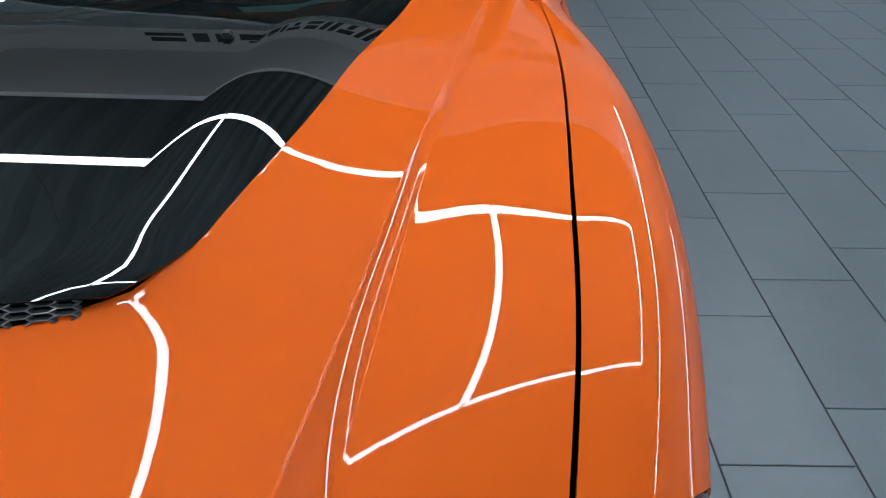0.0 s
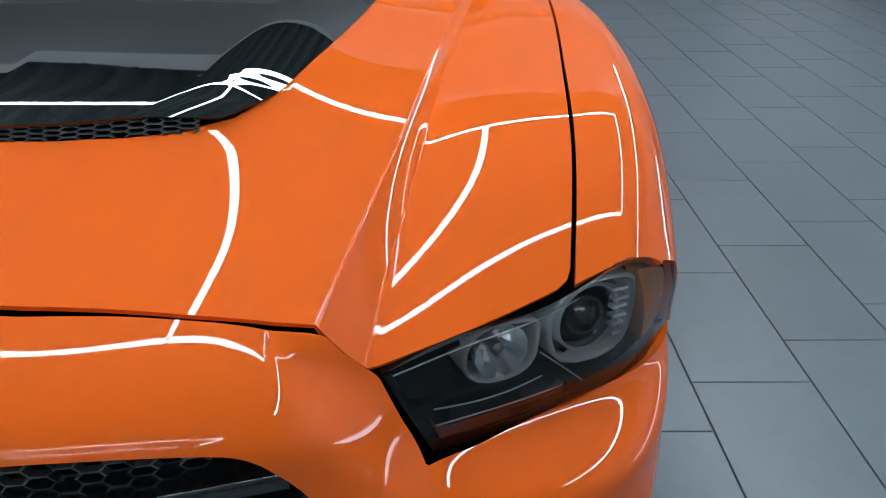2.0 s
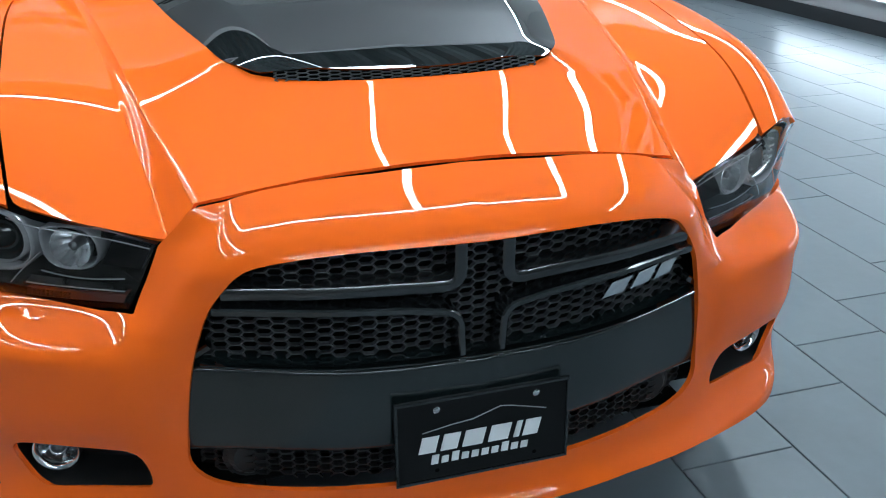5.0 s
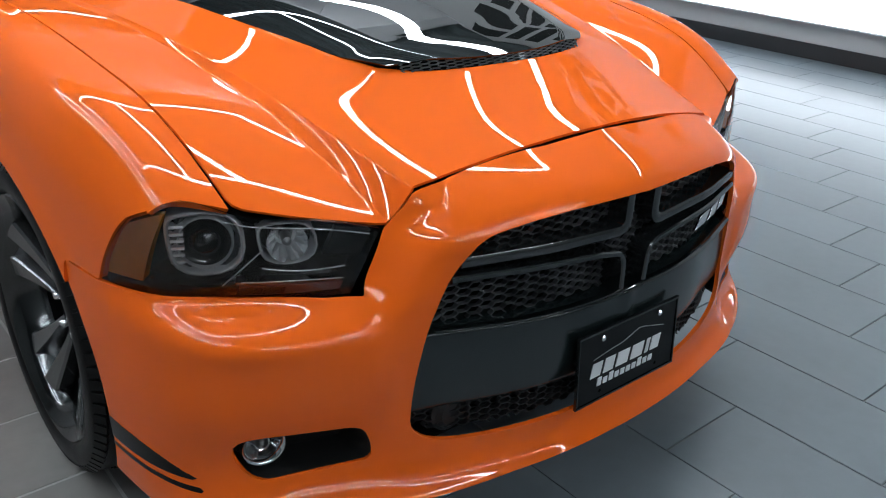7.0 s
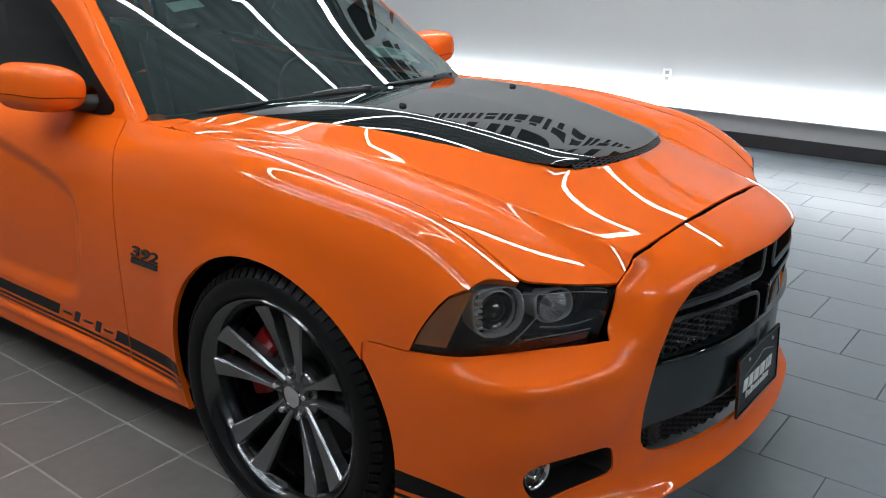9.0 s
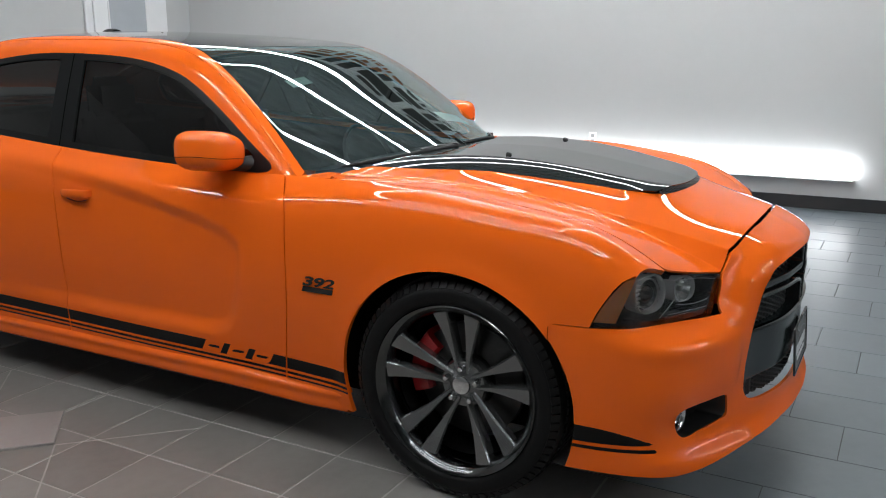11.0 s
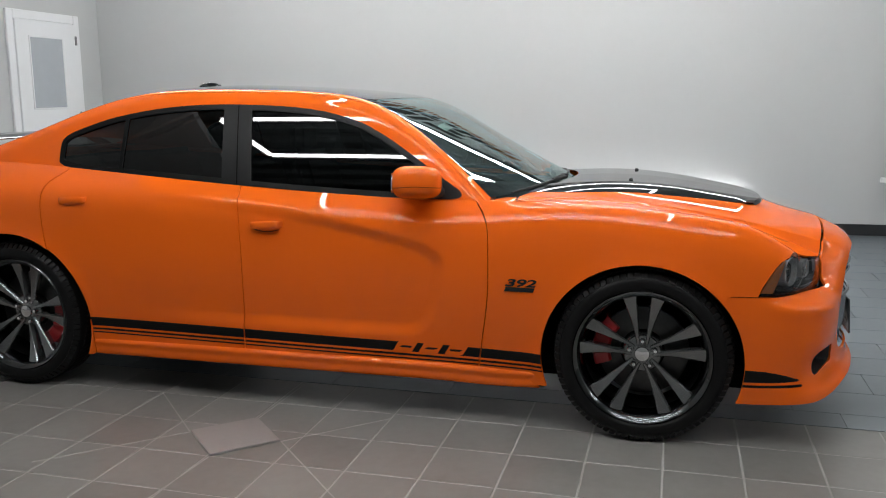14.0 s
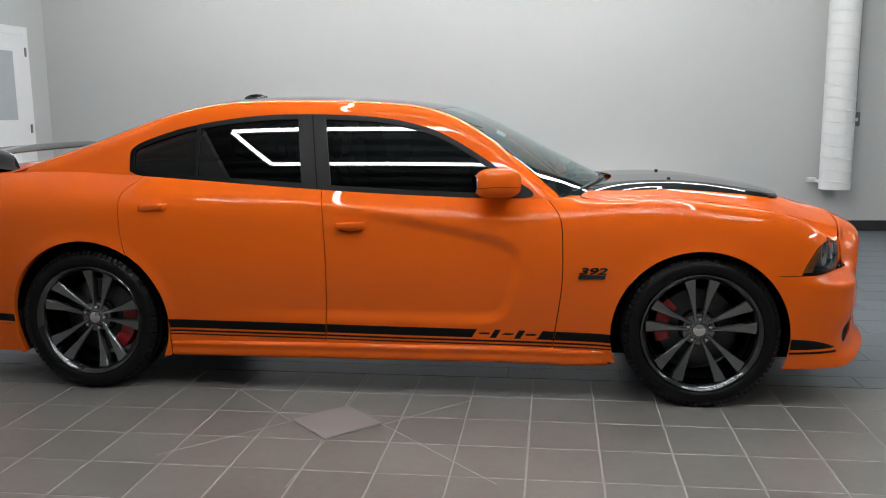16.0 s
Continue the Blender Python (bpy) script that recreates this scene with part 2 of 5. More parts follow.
def faced(sheet, towards):
    """Turn a sheet's faces to agree with a direction."""
    V, N, T = sheet
    if (N @ np.asarray(towards, float)).mean() < 0:
        N = -N
    g = np.cross(V[T[:, 1]] - V[T[:, 0]], V[T[:, 2]] - V[T[:, 0]])
    if (g * N[T[:, 0]]).sum() < 0:
        T = T[:, ::-1]
    return V, N, T


def raised(sheet, d):
    V, N, T = sheet
    return V + N * d, N, T


def sheet_part(name, sheet, mat, parent, label="", thick=0.012):
    """A panel: the sheet, with an edge turned inwards all round."""
    V, N, T = sheet
    e = np.concatenate([T[:, [0, 1]], T[:, [1, 2]], T[:, [2, 0]]])
    key = np.sort(e, axis=1)
    code = key[:, 0] * (len(V) + 1) + key[:, 1]
    _, first, count = np.unique(code, return_index=True, return_counts=True)
    rim = e[first[count == 1]]
    rim = rim[~((np.abs(V[rim[:, 0], 0]) < 2e-4) & (np.abs(V[rim[:, 1], 0]) < 2e-4))]
    faces = T.tolist()
    allV = V
    if thick and len(rim):
        ring = np.unique(rim)
        back = np.zeros(len(V), int)
        back[ring] = np.arange(len(ring))
        n0, n1 = len(V), len(V) + len(ring)
        allV = np.concatenate([V, V[ring], V[ring] - N[ring] * thick])
        for a, b in rim:
            faces.append((n0 + back[b], n0 + back[a], n1 + back[a], n1 + back[b]))
    me = bpy.data.meshes.new(name)
    me.from_pydata(allV.tolist(), [], faces)
    me.polygons.foreach_set("use_smooth", [True] * len(me.polygons))
    loops = np.zeros(len(me.loops), np.int32)
    me.loops.foreach_get("vertex_index", loops)
    ln = np.zeros((len(loops), 3))
    flat = loops < len(V)
    ln[flat] = N[loops[flat]]
    me.normals_split_custom_set(ln.tolist())
    me.materials.append(mat)
    ob = new(name, me)
    ob.parent = parent
    if label:
        tagged(ob, label)
    return ob


def part(name, bm, mat, parent=None, label="", smooth=None):
    """Links a bmesh as one mesh object under a thing. smooth: degrees below which edges are shaded round."""
    me = bpy.data.meshes.new(name)
    bmesh.ops.recalc_face_normals(bm, faces=bm.faces)
    if smooth:
        for f in bm.faces:
            f.smooth = True
        for ed in bm.edges:
            if len(ed.link_faces) == 2 and ed.calc_face_angle(0) > radians(smooth):
                ed.smooth = False
    bm.to_mesh(me)
    bm.free()
    me.materials.append(mat)
    ob = new(name, me)
    if parent:
        ob.parent = parent
    if label:
        tagged(ob, label)
    return ob


def box(x0, y0, z0, x1, y1, z1, bevel=0.0, m=None, segments=1):
    bm = bmesh.new()
    bmesh.ops.create_cube(bm, size=1, matrix=Matrix.LocRotScale(((x0 + x1) / 2, (y0 + y1) / 2, (z0 + z1) / 2), None, (x1 - x0, y1 - y0, z1 - z0)))
    if bevel:
        bmesh.ops.bevel(bm, geom=list(bm.edges), offset=bevel, segments=segments, affect="EDGES")
    if m:
        bm.transform(m)
    return bm


def prism(poly, depth, place, bevel=0.0):
    """An outline (u, v) given depth; place maps (u, v, d) to the world."""
    bm = bmesh.new()
    lo = [bm.verts.new((u, v, 0)) for u, v in poly]
    hi = [bm.verts.new((u, v, depth)) for u, v in poly]
    n = len(poly)
    bm.faces.new(lo[::-1])
    top = bm.faces.new(hi)
    for k in range(n):
        bm.faces.new((lo[k], lo[(k + 1) % n], hi[(k + 1) % n], hi[k]))
    if bevel:
        bmesh.ops.bevel(bm, geom=list(top.edges), offset=bevel, segments=2, affect="EDGES")
    for v in bm.verts:
        v.co = place(*v.co)
    return bm


def turned(profile, steps, axis="x"):
    """A body of revolution round the x axis from (radius, along) pairs."""
    bm = bmesh.new()
    rings = []
    for k in range(steps):
        a = 2 * math.pi * k / steps
        rings.append([bm.verts.new((x, r * math.cos(a), r * math.sin(a))) for r, x in profile])
    for k in range(steps):
        p, q = rings[k], rings[(k + 1) % steps]
        for i in range(len(profile) - 1):
            bm.faces.new((p[i], p[i + 1], q[i + 1], q[i]))
    bmesh.ops.remove_doubles(bm, verts=bm.verts, dist=1e-5)
    return bm


def tube_along(points, r, sides=10, caps=True):
    """A round bar along points."""
    bm = bmesh.new()
    P = [Vector(p) for p in points]
    prev = None
    for k, p in enumerate(P):
        d = (P[min(k + 1, len(P) - 1)] - P[max(k - 1, 0)]).normalized()
        q = d.to_track_quat("Z", "Y")
        rr = r[k] if isinstance(r, (list, tuple)) else r
        ring = [bm.verts.new(p + q @ Vector((rr * math.cos(2 * math.pi * i / sides), rr * math.sin(2 * math.pi * i / sides), 0))) for i in range(sides)]
        if prev:
            for i in range(sides):
                bm.faces.new((prev[i], prev[(i + 1) % sides], ring[(i + 1) % sides], ring[i]))
        elif caps:
            bm.faces.new(ring[::-1])
        prev = ring
    if caps:
        bm.faces.new(prev)
    return bm


def merge(*bms):
    out = bmesh.new()
    for b in bms:
        me = bpy.data.meshes.new("tmp")
        b.to_mesh(me)
        b.free()
        out.from_mesh(me)
        bpy.data.meshes.remove(me)
    return out


# ---- the room ----
EAST, NORTH, WEST, SOUTH, HIGH = 5.1, 6.68, -7.5, -6.5, 4.3


def wall(name, x0, y0, x1, y1, label, paint=WALL):
    w = part(name, box(x0, y0, -0.02, x1, y1, HIGH + 0.2), paint)
    return tagged(w, label, "wall", kind="structure")


SKEW = Matrix.Translation((EAST, -1.0, 0)) @ pose(0, 0, 0, 0, 0, 1.7) @ Matrix.Translation((-EAST, 1.0, 0))
east = wall("wall_east", EAST, SOUTH - 0.2, EAST + 0.2, NORTH + 0.2, "plain white painted showroom wall above a black baseboard")
wall("wall_north", WEST, NORTH, EAST, NORTH + 0.2, "white painted showroom wall with a white panelled door")
wall("wall_west", WEST - 0.2, SOUTH - 0.2, WEST, NORTH + 0.2, "plain grey showroom wall", FARWALL)
wall("wall_south", WEST, SOUTH - 0.2, EAST, SOUTH, "plain grey showroom wall", FARWALL)
for nm, a in (("baseboard_east", (EAST - 0.015, SOUTH, 0, EAST - 0.0005, NORTH - 0.016, 0.115)), ("baseboard_north", (WEST, NORTH - 0.015, 0, 3.36, NORTH - 0.0005, 0.115)),
              ("baseboard_north_end", (4.60, NORTH - 0.015, 0, EAST - 0.016, NORTH - 0.0005, 0.115))):
    board = tagged(part(nm, box(*a, bevel=0.003), BASEBOARD), "black rubber baseboard along the white wall", "baseboard", kind="structure")
    if nm == "baseboard_east":
        board.matrix_basis = SKEW
east.matrix_basis = SKEW


def ceiling():
    bm = bmesh.new()
    n = int((EAST - WEST) / 0.075)
    prev = None
    for k in range(n + 1):
        x = WEST + (EAST - WEST) * k / n
        z = HIGH + (0.0 if k % 4 < 2 else 0.06)
        row = [bm.verts.new((x, y, z)) for y in (SOUTH, NORTH)]
        if prev:
            bm.faces.new((prev[0], row[0], row[1], prev[1]))
        prev = row
    ob = part("ceiling", bm, CEILING)
    tagged(ob, "dark corrugated ceiling deck over the showroom", "ceiling", kind="structure")


ceiling()
soffit = part("ceiling_soffit", box(WEST, 4.4, HIGH - 0.12, EAST, NORTH, HIGH - 0.02, bevel=0.005), DOORPAINT)
tagged(soffit, "white painted ceiling band along the far wall", "ceiling", kind="structure")
lid = part("ceiling_roof", box(WEST - 0.2, SOUTH - 0.2, HIGH + 0.2, EAST + 0.2, NORTH + 0.2, HIGH + 0.3), CEILING)
tagged(lid, "dark roof slab over the showroom", "ceiling", kind="structure")


# floor: a bed of grout with tiles laid on it
bed = part("floor", box(WEST, SOUTH, -0.06, EAST, NORTH, -0.0045), GROUT)
tagged(bed, "tiled showroom floor of slate and brown stone-look tiles", "floor", kind="structure")


def tile_mesh(name, lx, ly, mat):
    bm = box(-lx / 2, -ly / 2, -0.008, lx / 2, ly / 2, 0, bevel=0.0015)
    me = bpy.data.meshes.new(name)
    bm.to_mesh(me)
    bm.free()
    me.materials.append(mat)
    return me


def lay(me, x, y, rest, near):
    if near:
        ob = new("tile", me)
        ob.location = (x, y, 0)
        ob.parent = bed
    else:
        rest.append((x, y))


def rest_of(name, me, spots, parent, lx, ly, mat, first):
    verts, faces = [], []
    for x, y in spots:
        x0, x1 = max(x - lx / 2, first), min(x + lx / 2, EAST - 0.016)
        y0, y1 = max(y - ly / 2, SOUTH), min(y + ly / 2, NORTH - 0.016)
        if x1 - x0 < 0.02 or y1 - y0 < 0.02:
            continue
        n = len(verts)
        verts += [(x0, y0, -0.008), (x1, y0, -0.008), (x1, y1, -0.008), (x0, y1, -0.008), (x0, y0, 0), (x1, y0, 0), (x1, y1, 0), (x0, y1, 0)]
        faces += [(n + 4, n + 5, n + 6, n + 7), (n, n + 1, n + 5, n + 4), (n + 1, n + 2, n + 6, n + 5), (n + 2, n + 3, n + 7, n + 6), (n + 3, n, n + 4, n + 7)]
    m2 = bpy.data.meshes.new(name)
    m2.from_pydata(verts, [], faces)
    m2.materials.append(mat)
    ob = new(name, m2)
    ob.parent = parent
    tagged(ob, kind="stuff")


PX, PY, SEAM = 0.315, 0.298, -0.525
strip = part("floor_grout", box(WEST, SOUTH, -0.012, SEAM, NORTH, -0.0014), PALE_GROUT, bed, "pale grout between the brown tiles")
small = tile_mesh("tile", PX - 0.007, PY - 0.007, BROWN)
large = tile_mesh("tile", 0.313 - 0.004, 0.600 - 0.004, SLATE)
spots_small, spots_large = [], []
for i in range(24):
    for j in range(-24, 22):
        x, y = SEAM - PX * (i + 0.5), 0.643 + PY * j
        if SOUTH < y < NORTH - 0.1 and x > WEST:
            lay(small, x, y, spots_small, x > -3.0 and -1.2 < y < 4.0)
for i in range(-7, 14):
    x = 1.3785 + 0.313 * i
    for j in range(-13, 13):
        y = 0.029 + 0.600 * j + 0.2 * (i % 3)
        if SOUTH - 0.3 < y < NORTH + 0.3 and x + 0.15 > SEAM and x < EAST + 0.1:
            lay(large, x, y, spots_large, 0.3 < x < 3.6 and -3.2 < y < 4.2)
rest_of("tile_field", small, spots_small, bed, PX - 0.007, PY - 0.007, BROWN, WEST)
rest_of("tile_field", large, spots_large, bed, 0.309, 0.596, SLATE, SEAM + 0.004)

# ceiling light tubes
TUBE_Z = 3.4


def light_tube(a, b, r=0.026):
    """A light tube hung on two thin wires."""
    a, b = Vector(a), Vector(b)
    lamp = new("ceiling_light")
    tagged(lamp, "slim white light tube hung below the dark ceiling", "ceiling light", "ceiling light tubes")
    part("tube", tube_along([a, b], r, 8), TUBE, lamp)
    for t in (0.12, 0.88):
        p = a.lerp(b, t)
        part("wire", tube_along([p + Vector((0, 0, r)), (p.x, p.y, HIGH + 0.005)], 0.002, 4), PLASTIC, lamp)


def light_frame(corners, closed=True):
    pts = [Vector((x, y, TUBE_Z)) for x, y in corners]
    for p, q in zip(pts, pts[1:] + pts[:1] if closed else pts[1:]):
        d = (q - p).normalized() * 0.012
        light_tube(p + d, q - d)


light_frame([(-1.75, -0.45), (0.38, -0.45), (1.72, -0.45), (1.72, 2.1), (0.38, 2.2), (-1.75, 2.2)])
light_tube((0.38, -0.42, TUBE_Z), (0.38, 2.17, TUBE_Z))
light_frame([(-3.2, -1.6), (-2.5, -1.9), (-2.5, 3.5), (-3.2, 3.2)])
# Its run past y = 4.2 is added to brighten the north wall.
light_tube((3.05, -1.9, TUBE_Z), (3.05, 5.4, TUBE_Z), 0.044)

# Unseen tube frame at the south end, added to light the car's front.
light_frame([(-2.6, -5.6), (2.6, -5.6), (2.6, -4.2), (-2.6, -4.2)])

# cove light on the east wall
trough = new("wall_light")
tagged(trough, "long white cove light box low on the white wall", "wall light")
trough.matrix_basis = SKEW
part("housing", box(EAST - 0.10, -0.75, 0.27, EAST - 0.001, 4.6, 0.282), DOORPAINT, trough)
part("diffuser", box(EAST - 0.095, -0.745, 0.283, EAST - 0.003, 4.595, 0.42, bevel=0.01), TROUGH, trough)


# ---- the car: shape functions ----
# Half-widths w are distances from the middle plane; the front axle stands at y = 0, the rear at 3.052.
glass_foot = spline([0.5, 0.756, 1.3, 1.858, 2.4, 2.84, 3.3, 3.8], [0.725, 0.755, 0.792, 0.806, 0.803, 0.778, 0.742, 0.705])


def glass_w(y, z):
    d = z - 1.03
    return glass_foot(y) - 0.40 * d - 0.12 * d * np.abs(d)


SIDE_Y = [-0.66, -0.45, -0.2, 0.1, 0.45, 0.72, 1.3, 1.85, 2.4, 2.84, 3.3, 3.7, 4.05]
SIDE_ZA = [0.747, 0.881, 0.942, 0.980, 0.985, 0.984, 0.998, 1.028, 1.067, 1.095, 1.110, 1.09, 1.05]
belt_z = spline(SIDE_Y, SIDE_ZA)
WA = [0.711, 0.737, 0.7555, 0.774, 0.777] + [float(glass_w(y, z)) + 0.004 for y, z in zip(SIDE_Y[5:], SIDE_ZA[5:])]
SIDE_W = [
    WA,
    [0.781, 0.816, 0.837, 0.842, 0.825, 0.812, 0.842, 0.853, 0.853, 0.835, 0.812, 0.790, 0.765],
    [0.821, 0.858, 0.885, 0.890, 0.872, 0.866, 0.890, 0.898, 0.903, 0.905, 0.893, 0.865, 0.83],
    [0.842, 0.880, 0.911, 0.915, 0.896, 0.889, 0.903, 0.909, 0.915, 0.925, 0.920, 0.888, 0.85],
    [0.855, 0.889, 0.917, 0.916, 0.898, 0.891, 0.901, 0.907, 0.914, 0.925, 0.920, 0.885, 0.84],
    [0.855, 0.888, 0.911, 0.906, 0.886, 0.876, 0.886, 0.891, 0.899, 0.907, 0.902, 0.872, 0.83],
    [0.852, 0.884, 0.898, 0.890, 0.868, 0.858, 0.868, 0.873, 0.881, 0.886, 0.880, 0.855, 0.815],
    [0.842, 0.874, 0.888, 0.880, 0.858, 0.848, 0.858, 0.863, 0.871, 0.876, 0.870, 0.845, 0.80],
]
SIDE_Z = [
    SIDE_ZA,
    [0.740, 0.880, 0.942, 0.972, 0.966, 0.955, 0.965, 0.991, 1.023, 1.046, 1.058, 1.045, 1.005],
    [0.722, 0.836, 0.898, 0.922, 0.914, 0.898, 0.905, 0.928, 0.952, 0.968, 0.970, 0.950, 0.92],
    [0.710, 0.765, 0.800, 0.805, 0.785, 0.775, 0.782, 0.800, 0.820, 0.830, 0.825, 0.805, 0.78],
    [0.62] * 13, [0.45] * 13, [0.29] * 13, [0.18] * 13,
]
side_lines = spline(SIDE_Y, np.stack([np.array(SIDE_W), np.array(SIDE_Z)], -1).transpose(1, 0, 2))
SCALLOP = rounded([(3.1, 1.085), (2.55, 1.035), (1.82, 0.978), (1.31, 0.899), (0.96, 0.822), (0.85, 0.765), (0.835, 0.68), (0.86, 0.56), (0.905, 0.43),
                   (0.97, 0.385), (1.1, 0.378), (1.86, 0.385), (3.1, 0.40)], 3)


def side_fn(Y, S):
    ys = Y[:, 0]
    lines = side_lines(ys)
    P = np.zeros(Y.shape + (3,))
    across = spline(np.arange(8), lines.transpose(1, 0, 2).reshape(8, -1))
    vals = across(S[0]).reshape(S.shape[1], len(ys), 2).transpose(1, 0, 2)
    w, z = vals[..., 0], vals[..., 1]
    d = outline_distance(np.stack([Y.ravel(), z.ravel()], 1), SCALLOP).reshape(Y.shape)
    w = w - 0.021 * step((d + 0.006) / 0.065) * step((2.75 - Y) / 1.5)
    for cy, cz, r in ((0.008, 0.345, 0.412), (3.045, 0.358, 0.42)):
        q = np.hypot(Y - cy, z - cz) - r
        w = w + 0.009 * np.exp(-(q / 0.035) ** 2)
    P[..., 0], P[..., 1], P[..., 2] = w, Y, z
    return P


FRONT_Z = [0.15, 0.2, 0.238, 0.26, 0.33, 0.45, 0.55, 0.58, 0.6, 0.615, 0.628, 0.64, 0.7, 0.735, 0.765, 0.79, 0.815, 0.84, 0.87]
FRONT_W = [
    [0] * 19,
    [0.24] * 19,
    [0.46, 0.463, 0.4662, 0.468, 0.476, 0.48, 0.472, 0.4687, 0.4664, 0.4648, 0.4633, 0.462, 0.442, 0.425, 0.405, 0.388, 0.372, 0.36, 0.35],
    [0.575, 0.572, 0.5695, 0.568, 0.562, 0.56, 0.56, 0.5587, 0.5578, 0.5571, 0.552, 0.545, 0.515, 0.495, 0.468, 0.446, 0.43, 0.42, 0.41],
    [0.72] * 19,
    [0.83] * 19,
    [0.872, 0.876, 0.8785, 0.88, 0.885, 0.888, 0.889, 0.888, 0.8873, 0.8868, 0.8864, 0.886, 0.883, 0.88, 0.876, 0.872, 0.868, 0.864, 0.86],
    [0.888, 0.892, 0.8945, 0.896, 0.902, 0.908, 0.91, 0.9093, 0.9089, 0.9086, 0.9083, 0.908, 0.904, 0.9, 0.896, 0.892, 0.888, 0.884, 0.88],
]
FRONT_Y = [
    [-0.95, -0.95, -0.941, -0.921, -0.905, -0.905, -0.905, -0.905, -0.905, -0.905, -0.905, -0.906, -0.909, -0.912, -0.907, -0.89, -0.853, -0.801, -0.735],
    [-0.93, -0.932, -0.922, -0.901, -0.886, -0.886, -0.886, -0.886, -0.886, -0.886, -0.886, -0.886, -0.888, -0.889, -0.882, -0.86, -0.818, -0.762, -0.692],
    [-0.872, -0.875, -0.865, -0.842, -0.815, -0.806, -0.812, -0.813, -0.814, -0.815, -0.815, -0.815, -0.817, -0.82, -0.808, -0.786, -0.749, -0.703, -0.64],
    [-0.822, -0.826, -0.817, -0.793, -0.768, -0.79, -0.79, -0.782, -0.768, -0.753, -0.739, -0.728, -0.717, -0.72, -0.728, -0.733, -0.719, -0.68, -0.62],
    [-0.742, -0.748, -0.74, -0.718, -0.695, -0.726, -0.728, -0.726, -0.702, -0.662, -0.628, -0.612, -0.58, -0.604, -0.6, -0.59, -0.58, -0.57, -0.56],
    [-0.632, -0.638, -0.634, -0.623, -0.61, -0.632, -0.628, -0.627, -0.606, -0.575, -0.55, -0.54, -0.51, -0.525, -0.52, -0.518, -0.515, -0.51, -0.5],
    [-0.478, -0.48, -0.479, -0.475, -0.47, -0.472, -0.47, -0.47, -0.466, -0.458, -0.451, -0.449, -0.443, -0.45, -0.455, -0.458, -0.46, -0.46, -0.46],
    [-0.32] * 19,
]
front_lines = spline(FRONT_Z, np.stack([np.array(FRONT_W), np.array(FRONT_Y)], -1).transpose(1, 0, 2))


def front_fn(S, Z):
    zs = Z[0]
    lines = front_lines(zs)
    vals = spline(np.arange(8), lines.transpose(1, 0, 2).reshape(8, -1))(S[:, 0]).reshape(S.shape[0], len(zs), 2)
    return np.stack([vals[..., 0], vals[..., 1], Z], -1)


hood_gap_w = spline([-0.72, -0.602, -0.44, -0.28, -0.06, 0.06, 0.28, 0.45, 0.62], [0.705, 0.718, 0.738, 0.750, 0.766, 0.773, 0.780, 0.778, 0.768])
crease_w = spline([-0.8, -0.7, -0.6, -0.435, -0.2, 0.06, 0.3, 0.62], [0.412, 0.432, 0.454, 0.494, 0.540, 0.590, 0.632, 0.68])
band_w = spline([-0.8, -0.7, -0.43, -0.2, 0.3, 0.62], [0.052, 0.048, 0.036, 0.026, 0.018, 0.016])
outer_z = spline([-0.8, -0.72, -0.6, -0.4, -0.25, -0.07, 0.2, 0.45, 0.62], [0.698, 0.742, 0.800, 0.8775, 0.9125, 0.9465, 0.976, 0.984, 0.984])
crease_z = spline([-0.8, -0.73, -0.6, -0.4, -0.1, 0.2, 0.4, 0.62], [0.7865, 0.806, 0.841, 0.893, 0.950, 0.982, 0.989, 0.988])
middle_z = spline([-0.8, -0.766, -0.65, -0.5, -0.3, -0.05, 0.2, 0.45, 0.62], [0.8465, 0.855, 0.8836, 0.9235, 0.962, 0.983, 1.003, 1.016, 1.018])


scoop_w = spline([-0.50, -0.46, -0.43, -0.40, -0.305, -0.15, 0.0, 0.12, 0.29, 0.43, 0.55], [0.215, 0.266, 0.302, 0.325, 0.362, 0.407, 0.444, 0.467, 0.502, 0.527, 0.545])
SCOOP_RIM = [(-0.4, -0.512), (0.0, -0.512), (0.10, -0.507), (0.18, -0.492), (0.235, -0.472)] + [(float(scoop_w(y)), y) for y in np.linspace(-0.42, 0.55, 16)] + [(0.54, 0.75), (-0.4, 0.75)]


def scoop_rise(w, y):
    """How far the hood curls up towards the rim of the scoop."""
    w, y = np.broadcast_arrays(np.asarray(w, float), np.asarray(y, float))
    d = -outline_distance(np.stack([w.ravel(), y.ravel()], 1), SCOOP_RIM).reshape(w.shape)
    return 0.020 * step((0.40 - y) / 0.40) * (1 - 0.4 * step((-0.38 - y) / 0.1)) * np.clip(1 - np.maximum(d, 0) / 0.20, 0, 1) ** 2.8


def hood_z(w, y):
    w = np.abs(w)
    wi = crease_w(y)
    wo = wi + band_w(y)
    zo = outer_z(y)
    zi = crease_z(y)
    zg, wg = belt_z(y), hood_gap_w(y)
    u = np.clip((w - wo) / (wg - wo), -0.6, 1.4)
    low = zo + (zg - zo) * u + 0.014 * u * (1 - u)
    high = middle_z(y) - (middle_z(y) - zi) * (w / wi) ** 2.2
    s = np.clip((wo - w) / (wo - wi), 0, 1)
    return low + (high - low) * s + scoop_rise(w, y)


def hood_fn(T, Y):
    """T runs 0 to 1 over the middle, 1 to 2 over the slanted band, 2 to 3 over the outer part."""
    wi = crease_w(Y)
    wo = wi + band_w(Y)
    W = np.where(T < 1, T * wi, np.where(T < 2, wi + (T - 1) * (wo - wi), wo + (T - 2) * (hood_gap_w(Y) + 0.02 - wo)))
    return np.stack([W, Y, hood_z(W, Y)], -1)


